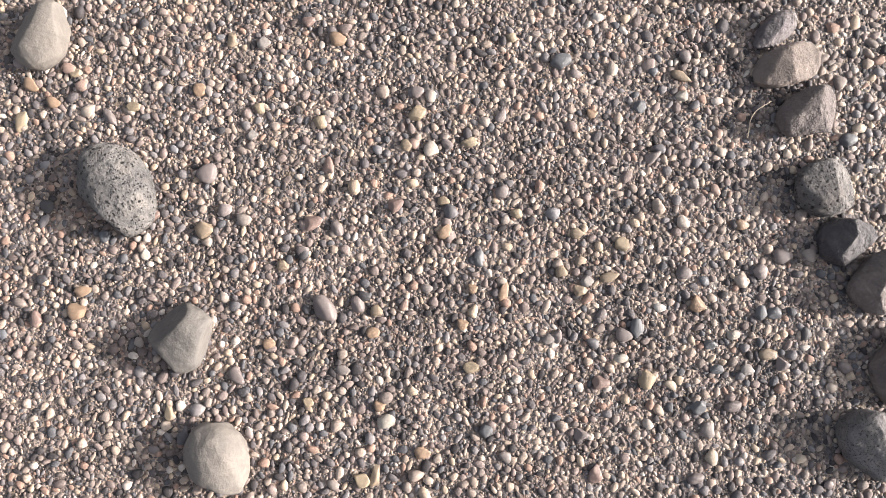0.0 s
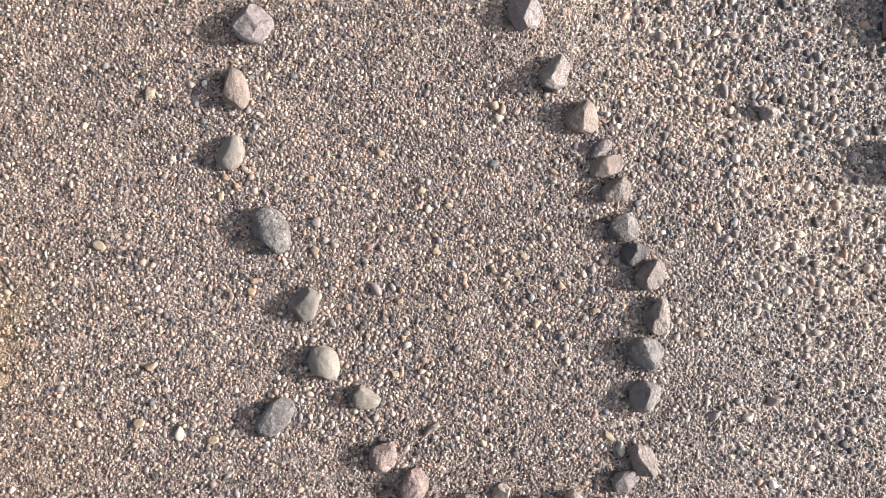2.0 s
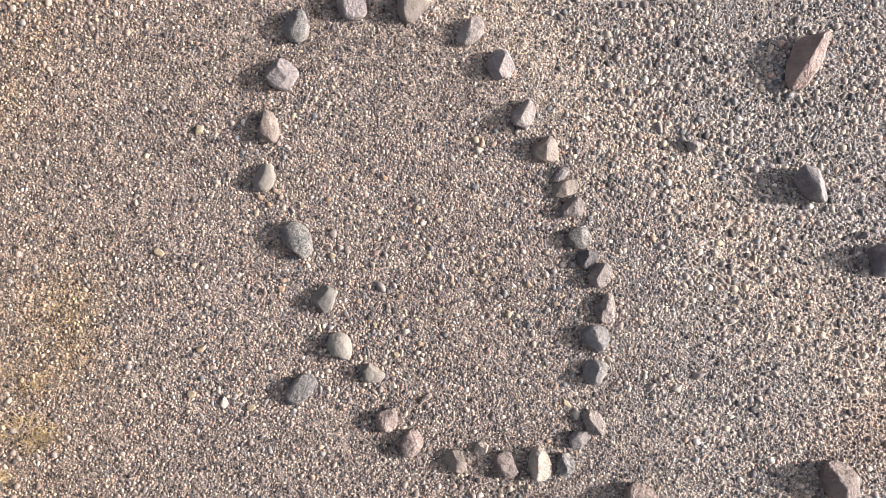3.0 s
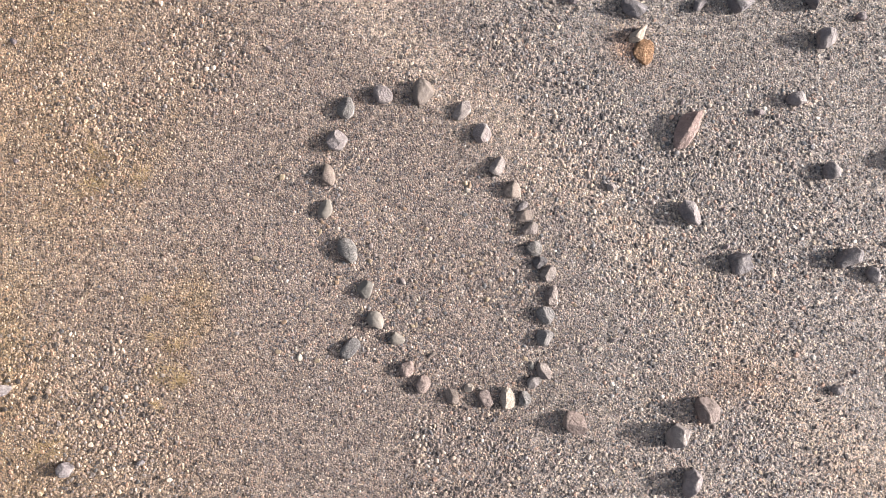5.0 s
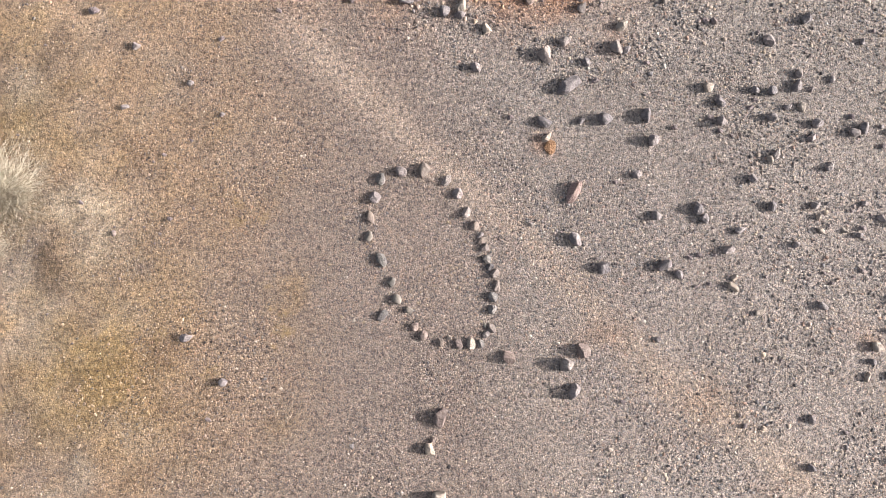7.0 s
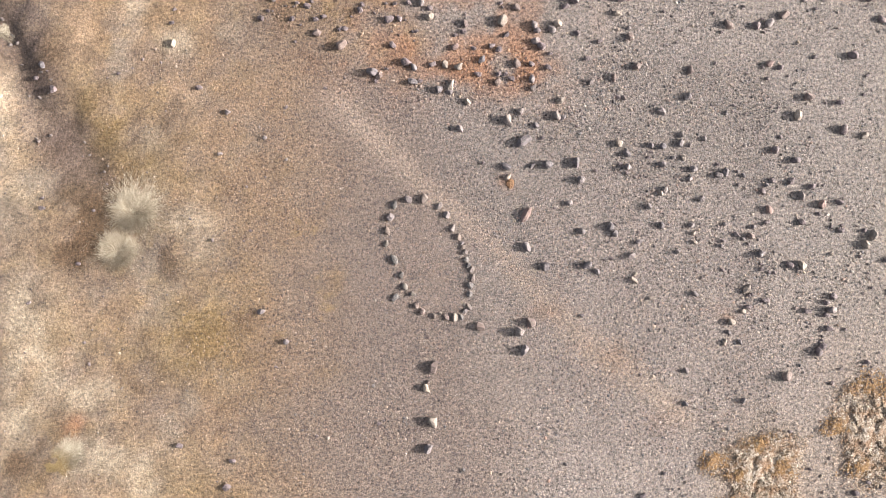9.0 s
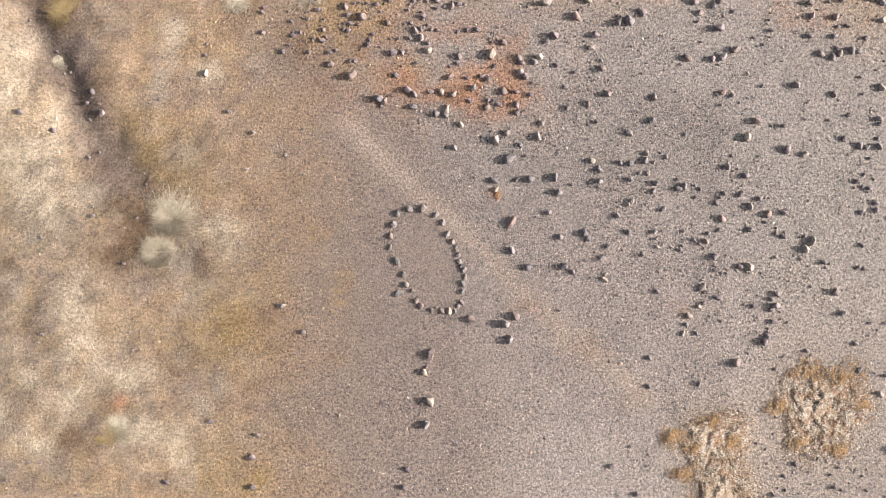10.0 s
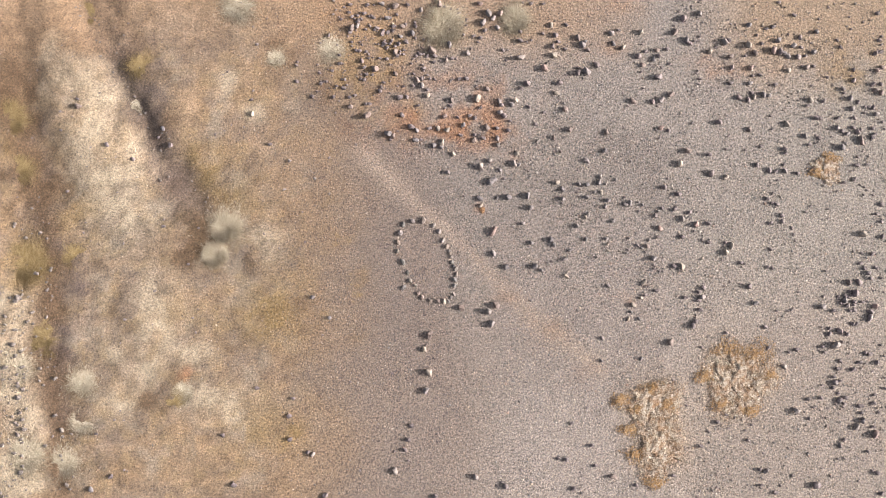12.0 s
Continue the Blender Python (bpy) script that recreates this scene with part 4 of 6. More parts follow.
stone(2.27, 8.67, 0.225, 0.157, 0.129, 56.9287, "slate", taper=0.13, facets=8, sub=3)
stone(2.51, 8.84, 0.225, 0.174, 0.171, 32.1323, "pink", taper=0.15, facets=12, sub=3)
stone(4.31, 8.48, 0.225, 0.150, 0.117, 76.9971, "cream", taper=0.21, facets=11, sub=3)
stone(5.23, 8.03, 0.225, 0.181, 0.148, 103.384, "brown", taper=0.02, facets=7, sub=3)
stone(5.25, 6.80, 0.225, 0.177, 0.174, 66.0143, "plum", taper=0.30, facets=12, sub=3)
stone(6.42, 8.22, 0.225, 0.181, 0.140, 165.221, "slate", taper=0.06, facets=8, sub=3)
stone(6.49, 7.86, 0.225, 0.155, 0.129, 124.121, "basalt", taper=0.28, facets=12, sub=3)
stone(7.93, 7.35, 0.225, 0.146, 0.113, 82.9519, "basalt", taper=0.21, facets=9, sub=3)
stone(7.54, 7.12, 0.225, 0.155, 0.117, 164.012, "brown", taper=0.16, facets=11, sub=3)
stone(2.51, 5.76, 0.225, 0.160, 0.136, 126.969, "slate", taper=0.32, facets=8, sub=3)
stone(3.06, 5.80, 0.225, 0.164, 0.155, 177.928, "cream", taper=0.29, facets=10, sub=3)
stone(2.92, 5.66, 0.225, 0.159, 0.124, 142.711, "slate", taper=0.31, facets=8, sub=3)
stone(2.53, 5.36, 0.225, 0.164, 0.154, 170.812, "slate", taper=0.03, facets=9, sub=3)
stone(2.67, 5.24, 0.225, 0.168, 0.164, 160.761, "plum", taper=0.18, facets=7, sub=3)
stone(4.80, 5.50, 0.225, 0.182, 0.148, 101.408, "brown", taper=0.04, facets=10, sub=3)
stone(0.71, 4.70, 0.225, 0.183, 0.177, 29.5269, "cream", taper=0.21, facets=9, sub=3)
stone(6.25, 4.73, 0.225, 0.149, 0.123, 98.254, "brown", taper=0.25, facets=12, sub=3)
stone(8.18, 5.89, 0.225, 0.189, 0.146, 30.5903, "slate", taper=0.12, facets=8, sub=3)
stone(8.27, 2.84, 0.225, 0.167, 0.166, 164.392, "plum", taper=0.09, facets=10, sub=3)
stone(8.13, 1.40, 0.225, 0.159, 0.135, 119.165, "pink", taper=0.23, facets=12, sub=3)
stone(11.31, 8.62, 0.225, 0.179, 0.150, 156.098, "basalt", taper=0.31, facets=11, sub=3)
stone(12.38, 8.10, 0.225, 0.175, 0.148, 39.1692, "slate", taper=0.15, facets=12, sub=3)
stone(10.66, 7.48, 0.225, 0.162, 0.152, 175.248, "brown", taper=0.36, facets=10, sub=3)
stone(11.55, 7.62, 0.225, 0.184, 0.161, 121.63, "brown", taper=0.17, facets=10, sub=3)
stone(12.58, 7.64, 0.225, 0.166, 0.147, 160.684, "basalt", taper=0.28, facets=9, sub=3)
stone(12.72, 7.54, 0.225, 0.162, 0.130, 137.967, "slate", taper=0.27, facets=10, sub=3)
stone(12.91, 7.91, 0.225, 0.157, 0.155, 25.4474, "slate", taper=0.00, facets=10, sub=3)
stone(13.64, 7.70, 0.225, 0.180, 0.146, 11.3618, "slate", taper=0.39, facets=11, sub=3)
stone(15.88, 7.71, 0.225, 0.156, 0.124, 63.3473, "plum", taper=0.36, facets=11, sub=3)
stone(15.77, 6.59, 0.225, 0.151, 0.135, 34.7644, "plum", taper=0.19, facets=11, sub=3)
stone(10.72, 7.10, 0.225, 0.164, 0.133, 77.9211, "plum", taper=0.11, facets=9, sub=3)
stone(10.95, 6.04, 0.225, 0.150, 0.113, 145.628, "plum", taper=0.36, facets=8, sub=3)
stone(11.50, 6.07, 0.225, 0.167, 0.132, 58.1078, "cream", taper=0.15, facets=11, sub=3)
stone(11.84, 6.16, 0.225, 0.186, 0.173, 127.729, "slate", taper=0.39, facets=12, sub=3)
stone(12.00, 6.12, 0.225, 0.169, 0.136, 167.178, "slate", taper=0.13, facets=11, sub=3)
stone(11.33, 4.91, 0.225, 0.158, 0.123, 49.252, "brown", taper=0.25, facets=8, sub=3)
stone(10.47, 3.20, 0.225, 0.144, 0.111, 33.2799, "cream", taper=0.09, facets=11, sub=3)
stone(12.58, 3.47, 0.225, 0.170, 0.156, 135.734, "slate", taper=0.25, facets=9, sub=3)
stone(8.91, 1.74, 0.225, 0.163, 0.141, 95.7166, "grey", taper=0.36, facets=12, sub=3)
stone(9.42, 1.55, 0.225, 0.163, 0.148, 64.7592, "pink", taper=0.15, facets=9, sub=3)
stone(10.45, 0.59, 0.225, 0.181, 0.175, 138.708, "cream", taper=0.17, facets=10, sub=3)
stone(9.61, -0.98, 0.225, 0.181, 0.160, 162.642, "slate", taper=0.23, facets=8, sub=3)
stone(9.27, -1.96, 0.225, 0.164, 0.162, 118.475, "plum", taper=0.29, facets=7, sub=3)
stone(11.28, -0.60, 0.225, 0.177, 0.153, 58.0212, "plum", taper=0.26, facets=11, sub=3)
stone(11.48, -1.17, 0.225, 0.144, 0.141, 24.2202, "slate", taper=0.06, facets=9, sub=3)
stone(12.48, -3.37, 0.225, 0.178, 0.136, 159.464, "grey", taper=0.31, facets=10, sub=3)
stone(14.80, -0.41, 0.225, 0.160, 0.144, 149.82, "brown", taper=0.07, facets=10, sub=3)
stone(15.16, -0.41, 0.225, 0.173, 0.140, 116.515, "plum", taper=0.08, facets=12, sub=3)
stone(15.75, -1.25, 0.225, 0.175, 0.154, 173.31, "pink", taper=0.08, facets=12, sub=3)
stone(15.25, -5.21, 0.225, 0.173, 0.142, 51.2924, "basalt", taper=0.40, facets=7, sub=3)
stone(14.43, -6.08, 0.225, 0.146, 0.118, 103.25, "basalt", taper=0.21, facets=10, sub=3)
stone(11.83, -6.95, 0.225, 0.167, 0.153, 45.7402, "slate", taper=0.30, facets=11, sub=3)
stone(1.78, -7.15, 0.225, 0.163, 0.158, 119.8, "slate", taper=0.38, facets=10, sub=3)
stone(2.80, -7.47, 0.225, 0.182, 0.163, 140.399, "plum", taper=0.17, facets=7, sub=3)
stone(7.91, 0.35, 0.225, 0.178, 0.176, 27.1571, "basalt", taper=0.17, facets=11, sub=3)
stone(-11.81, 5.31, 0.225, 0.183, 0.160, 5.24205, "brown", taper=0.20, facets=10, sub=3)
stone(-11.11, -7.57, 0.225, 0.148, 0.122, 100.804, "basalt", taper=0.16, facets=9, sub=3)
stone(-0.25, 8.92, 0.203, 0.138, 0.111, 88.1704, "grey", taper=0.15, facets=12, sub=3)
stone(-2.46, 8.29, 0.203, 0.166, 0.148, 82.5363, "slate", taper=0.33, facets=10, sub=3)
stone(-1.43, 8.60, 0.203, 0.141, 0.111, 170.627, "basalt", taper=0.32, facets=12, sub=3)
stone(-0.89, 8.31, 0.203, 0.132, 0.110, 5.71482, "brown", taper=0.05, facets=7, sub=3)
stone(-1.58, 8.06, 0.203, 0.150, 0.118, 67.6745, "plum", taper=0.36, facets=11, sub=3)
stone(-0.97, 7.97, 0.203, 0.135, 0.129, 152.746, "basalt", taper=0.09, facets=11, sub=3)
stone(-2.28, 7.09, 0.203, 0.130, 0.108, 121.673, "plum", taper=0.24, facets=8, sub=3)
stone(-1.11, 6.66, 0.203, 0.129, 0.111, 125.636, "brown", taper=0.30, facets=12, sub=3)
stone(-0.36, 6.46, 0.203, 0.153, 0.120, 111.895, "brown", taper=0.24, facets=8, sub=3)
stone(-0.19, 6.26, 0.203, 0.156, 0.130, 103.046, "slate", taper=0.24, facets=11, sub=3)
stone(0.01, 5.91, 0.203, 0.163, 0.148, 13.3088, "cream", taper=0.08, facets=8, sub=3)
stone(-0.36, 4.70, 0.203, 0.137, 0.130, 121.884, "basalt", taper=0.32, facets=7, sub=3)
stone(0.38, 4.77, 0.203, 0.150, 0.115, 94.5099, "cream", taper=0.21, facets=9, sub=3)
stone(0.61, 5.19, 0.203, 0.135, 0.125, 36.0089, "pink", taper=0.02, facets=7, sub=3)
stone(0.48, 4.11, 0.203, 0.134, 0.131, 173.499, "basalt", taper=0.39, facets=11, sub=3)
stone(2.41, 8.34, 0.203, 0.164, 0.137, 143.551, "basalt", taper=0.33, facets=8, sub=3)
stone(1.39, 7.42, 0.203, 0.143, 0.107, 122.791, "slate", taper=0.15, facets=10, sub=3)
stone(0.65, 7.15, 0.203, 0.135, 0.119, 80.7981, "brown", taper=0.30, facets=7, sub=3)
stone(4.45, 8.12, 0.203, 0.165, 0.132, 134.879, "plum", taper=0.13, facets=8, sub=3)
stone(3.21, 7.90, 0.203, 0.151, 0.148, 170.702, "plum", taper=0.39, facets=10, sub=3)
stone(4.36, 7.74, 0.203, 0.162, 0.145, 78.2781, "plum", taper=0.28, facets=12, sub=3)
stone(5.49, 7.90, 0.203, 0.151, 0.121, 29.372, "basalt", taper=0.34, facets=11, sub=3)
stone(5.59, 7.61, 0.203, 0.136, 0.119, 171.928, "brown", taper=0.13, facets=9, sub=3)
stone(7.49, 8.28, 0.203, 0.168, 0.162, 77.8796, "cream", taper=0.10, facets=11, sub=3)
stone(6.85, 7.73, 0.203, 0.162, 0.153, 28.3548, "cream", taper=0.37, facets=8, sub=3)
stone(8.03, 7.65, 0.203, 0.136, 0.121, 159.233, "brown", taper=0.03, facets=9, sub=3)
stone(2.07, 6.18, 0.203, 0.159, 0.127, 167.818, "brown", taper=0.22, facets=11, sub=3)
stone(1.34, 6.53, 0.203, 0.144, 0.143, 178.116, "plum", taper=0.30, facets=7, sub=3)
stone(4.50, 6.07, 0.203, 0.148, 0.120, 5.93729, "cream", taper=0.10, facets=11, sub=3)
stone(0.86, 5.77, 0.203, 0.137, 0.128, 116.402, "brown", taper=0.23, facets=11, sub=3)
stone(1.26, 4.90, 0.203, 0.169, 0.146, 78.7376, "basalt", taper=0.25, facets=11, sub=3)
stone(2.08, 4.82, 0.203, 0.165, 0.127, 122.041, "brown", taper=0.27, facets=11, sub=3)
stone(8.18, 4.90, 0.203, 0.163, 0.129, 29.9396, "pink", taper=0.29, facets=10, sub=3)
stone(7.88, 5.85, 0.203, 0.146, 0.140, 132.66, "plum", taper=0.04, facets=9, sub=3)
stone(7.08, 2.27, 0.203, 0.161, 0.153, 101.335, "basalt", taper=0.35, facets=7, sub=3)
stone(7.67, 0.76, 0.203, 0.159, 0.142, 152.628, "brown", taper=0.35, facets=11, sub=3)
stone(9.56, 8.99, 0.203, 0.163, 0.154, 113.565, "grey", taper=0.27, facets=8, sub=3)
stone(9.19, 7.92, 0.203, 0.134, 0.115, 153.567, "plum", taper=0.28, facets=8, sub=3)
stone(9.92, 7.65, 0.203, 0.152, 0.151, 104.402, "cream", taper=0.09, facets=8, sub=3)
stone(12.19, 8.58, 0.203, 0.133, 0.122, 23.3378, "plum", taper=0.27, facets=10, sub=3)
stone(13.16, 8.22, 0.203, 0.131, 0.100, 88.9739, "plum", taper=0.12, facets=11, sub=3)
stone(13.75, 8.43, 0.203, 0.155, 0.151, 165.115, "basalt", taper=0.23, facets=8, sub=3)
stone(16.12, 7.20, 0.203, 0.155, 0.129, 160.199, "pink", taper=0.13, facets=7, sub=3)
stone(15.92, 7.10, 0.203, 0.134, 0.128, 148.236, "pink", taper=0.35, facets=7, sub=3)
stone(15.86, 6.39, 0.203, 0.159, 0.130, 9.86778, "brown", taper=0.30, facets=8, sub=3)
stone(16.07, 6.29, 0.203, 0.167, 0.147, 89.5244, "pink", taper=0.35, facets=10, sub=3)
stone(11.40, 7.11, 0.203, 0.163, 0.149, 53.1906, "pink", taper=0.37, facets=9, sub=3)
stone(11.36, 6.55, 0.203, 0.146, 0.114, 11.7615, "slate", taper=0.24, facets=8, sub=3)
stone(12.72, 7.04, 0.203, 0.164, 0.139, 161.137, "cream", taper=0.34, facets=8, sub=3)
stone(13.39, 7.15, 0.203, 0.168, 0.135, 15.2498, "brown", taper=0.15, facets=8, sub=3)
stone(15.09, 6.72, 0.203, 0.154, 0.122, 46.8247, "plum", taper=0.10, facets=11, sub=3)
stone(11.29, 5.95, 0.203, 0.156, 0.130, 90.5808, "plum", taper=0.20, facets=8, sub=3)
stone(14.94, 6.07, 0.203, 0.170, 0.143, 45.0337, "basalt", taper=0.06, facets=8, sub=3)
stone(15.02, 5.71, 0.203, 0.163, 0.130, 48.5711, "slate", taper=0.29, facets=9, sub=3)
stone(15.89, 5.53, 0.203, 0.151, 0.133, 8.0153, "slate", taper=0.35, facets=12, sub=3)
stone(13.72, 5.35, 0.203, 0.148, 0.128, 155.303, "plum", taper=0.16, facets=11, sub=3)
stone(14.46, 5.02, 0.203, 0.159, 0.148, 81.1854, "slate", taper=0.12, facets=8, sub=3)
stone(14.83, 4.81, 0.203, 0.131, 0.099, 11.5711, "basalt", taper=0.14, facets=11, sub=3)
stone(15.19, 4.87, 0.203, 0.138, 0.130, 104.458, "plum", taper=0.08, facets=12, sub=3)
stone(13.31, 4.70, 0.203, 0.142, 0.134, 104.921, "grey", taper=0.20, facets=7, sub=3)
stone(15.29, 4.65, 0.203, 0.166, 0.150, 132.144, "brown", taper=0.07, facets=10, sub=3)
stone(15.35, 4.51, 0.203, 0.146, 0.127, 90.3232, "pink", taper=0.04, facets=11, sub=3)

stone(4.77, 5.72, 0.10, 0.08, 0.07, 10, "slate", taper=0.2, facets=8, sub=3)
stone(6.25, 2.93, 0.11, 0.09, 0.08, 40, "slate", taper=0.2, facets=9, sub=3)
stone(8.07, 1.99, 0.12, 0.09, 0.08, 20, "basalt", taper=0.1, facets=8, sub=3)
stone(7.60, -0.46, 0.21, 0.12, 0.11, 70, "cream", taper=0.3, facets=9, sub=3)
stone(0.06, -4.23, 0.24, 0.20, 0.17, 30, "slate", taper=0.1, facets=8, sub=4)
stone(-3.74, -6.39, 0.19, 0.16, 0.15, 15, "grey", taper=0.2, facets=9, sub=3)
stone(-2.26, -4.00, 0.10, 0.08, 0.06, 60, "cream", taper=0.2, facets=7, sub=3)
stone(7.78, -1.27, 0.08, 0.06, 0.05, 0, "basalt", taper=0.2, facets=8, sub=3)
stone(9.59, -2.71, 0.12, 0.09, 0.08, 25, "plum", taper=0.1, facets=9, sub=3)
stone(14.42, -4.55, 0.20, 0.15, 0.13, 5, "basalt", taper=0.3, facets=10, sub=3)
stone(14.56, -2.50, 0.12, 0.10, 0.09, 35, "plum", taper=0.2, facets=8, sub=3)
stone(10.74, -5.13, 0.11, 0.08, 0.08, 80, "slate", taper=0.2, facets=8, sub=3)
stone(13.30, -6.35, 0.11, 0.08, 0.07, 12, "basalt", taper=0.2, facets=8, sub=3)
stone(14.09, -7.12, 0.10, 0.08, 0.07, 48, "plum", taper=0.2, facets=8, sub=3)

# ---- the many small stones between the rocks, too many to count ----
def joined_stones(name, rows, mat, label):
    """rows: x, y, size. One mesh of small stones."""
    VV, FF, base = [], [], 0
    rng = np.random.default_rng(77)
    protos = [stone_shape(2, 1.0, rng.uniform(0.6, 0.9), rng.uniform(0.4, 0.6), 0.3, 9, 900 + k, wedge=0.0) for k in range(14)]
    for x, y, size in rows:
        V, F = protos[rng.integers(14)]
        a = rng.choice((0.0, math.pi)) + rng.normal(0, 0.5)
        c, s = math.cos(a), math.sin(a)
        P = V * size @ np.array(((c, s, 0), (-s, c, 0), (0, 0, 1))) + np.array((x, y, float(height(x, y)) + size * 0.2))
        VV.append(P)
        FF.append(F + base)
        base += len(P)
    return tagged(new(name, mesh_from(name, np.concatenate(VV), np.concatenate(FF), mat, False)), label, "stones", kind="stuff")


def random_small_stones():
    rng = np.random.default_rng(5)
    rows = []
    while len(rows) < 950:
        x, y = rng.uniform(-14, 16.5), rng.uniform(-8.5, 9.5)
        dense = 0.12 + 0.5 * float(ramp01(np.array(x), 1.5, 6.0)) + 1.5 * float(ramp01(np.array(x), 12.3, 14.2))
        if rng.uniform() < dense * 2.2 * float(ramp01(fbm(np.array(x), np.array(y), 0.9, 3, 95), 0.38, 0.68)) and math.hypot(x, y) > 2.4:
            rows.append((x, y, 0.045 + 0.075 * rng.uniform() ** 2.5))
    for k in range(110):                  # denser round the red earth
        u = rng.uniform()
        rows.append((-1.12 + 2.37 * u + rng.normal(0, 0.9), 7.68 + -1.34 * u + rng.normal(0, 0.7), 0.05 + 0.09 * rng.uniform() ** 1.5))
    for cx, cy, sx, sy, n in ((-2.4, 7.9, 0.75, 0.6, 65), (-3.1, 6.3, 0.5, 0.5, 22), (1.0, 8.7, 0.3, 0.45, 14), (14.8, -1.2, 0.6, 0.6, 30), (15.2, 5.6, 0.6, 1.2, 25), (14.9, -5.2, 0.7, 1.6, 35)):
        for k in range(n):
            rows.append((rng.normal(cx, sx), rng.normal(cy, sy), 0.06 + 0.13 * rng.uniform() ** 1.8))
    return rows


def earth_clods():
    """Dark clods and stones on the far bank and along the dry channel's foot."""
    rng = np.random.default_rng(8)
    rows = [(rng.uniform(-15.3, -13.2), rng.uniform(-8.5, -0.8), 0.06 + 0.17 * rng.uniform() ** 2) for k in range(260)]
    for (ax, ay), (bx, by) in zip(WASH[3:-1], WASH[4:]):
        for k in range(11):
            u = rng.uniform()
            rows.append((ax + u * (bx - ax) + rng.normal(0, 0.28), ay + u * (by - ay) + rng.normal(0, 0.2), 0.04 + 0.16 * rng.uniform() ** 2))
    for (ax, ay), (bx, by) in zip(GULLY[:-1], GULLY[1:]):
        for k in range(5):
            u = rng.uniform()
            rows.append((ax + u * (bx - ax) + rng.normal(0, 0.35), ay + u * (by - ay) + rng.normal(0, 0.3), rng.uniform(0.04, 0.12)))
    return rows


SMALL_STONES = random_small_stones()
SMALL_STONES += [(9.88, 3.99, 0.20), (12.55, 4.23, 0.20), (11.58, 3.66, 0.20), (12.02, 3.48, 0.20), (15.14, 3.71, 0.20), (8.67, 2.09, 0.20), (9.17, 1.96, 0.20), (9.83, 1.59, 0.20), (12.27, 2.29, 0.20), (12.47, 1.88, 0.20), (12.47, 1.68, 0.20), (16.01, 2.32, 0.20), (8.91, 1.11, 0.20), (16.04, 1.19, 0.20), (8.61, 0.08, 0.20), (10.99, 0.23, 0.20), (9.66, -0.65, 0.20), (9.02, -1.01, 0.20), (9.55, -1.43, 0.20), (9.37, -1.83, 0.20), (12.93, -2.78, 0.20), (15.51, -0.09, 0.20), (14.75, -1.24, 0.20), (14.24, -1.42, 0.20), (14.99, -1.39, 0.20), (15.53, -2.92, 0.20), (15.16, -3.22, 0.20), (15.79, -3.21, 0.20), (14.42, -3.85, 0.20), (13.75, -4.44, 0.20)]
SMALL_STONES += [(14.44, -4.49, 0.20), (15.61, -4.62, 0.20), (15.73, -7.01, 0.20), (15.90, -7.73, 0.20), (5.75, -6.09, 0.20), (5.13, -7.55, 0.20), (8.01, -0.76, 0.20), (-0.43, -5.44, 0.20), (-0.54, -5.91, 0.20), (-3.31, -7.77, 0.20), (0.40, -7.81, 0.20), (-4.52, -5.90, 0.20), (-4.55, -5.12, 0.20), (-6.36, -7.43, 0.20), (-8.78, 4.06, 0.20), (-2.70, 9.05, 0.18), (-0.71, 9.07, 0.18), (-1.19, 8.32, 0.18), (-2.69, 8.07, 0.18), (-1.40, 8.10, 0.18), (-0.77, 7.78, 0.18), (-1.51, 7.70, 0.18), (-2.18, 6.86, 0.18), (-0.24, 7.35, 0.18), (0.25, 7.30, 0.18), (-4.51, 6.32, 0.18), (-3.97, 5.80, 0.18), (-1.65, 6.04, 0.18), (-0.71, 5.86, 0.18), (-0.86, 5.21, 0.18)]
SMALL_STONES += [(-0.13, 6.86, 0.18), (0.08, 4.77, 0.18), (-5.37, 4.12, 0.18), (1.98, 8.23, 0.18), (1.82, 7.97, 0.18), (0.84, 7.23, 0.18), (4.83, 8.49, 0.18), (3.20, 8.22, 0.18), (4.56, 7.88, 0.18), (6.69, 8.33, 0.18), (7.65, 7.61, 0.18), (8.09, 7.46, 0.18), (1.11, 6.53, 0.18), (3.25, 6.21, 0.18), (2.57, 5.62, 0.18), (3.52, 5.58, 0.18), (1.49, 5.24, 0.18), (1.65, 5.15, 0.18), (1.16, 4.55, 0.18), (1.95, 4.46, 0.18), (2.83, 4.73, 0.18), (8.22, 2.09, 0.18), (7.98, 1.83, 0.18), (12.95, 9.01, 0.18), (8.39, 7.70, 0.18), (10.61, 8.07, 0.18), (11.93, 8.50, 0.18), (13.20, 7.86, 0.18), (14.62, 7.89, 0.18), (15.95, 9.13, 0.18)]
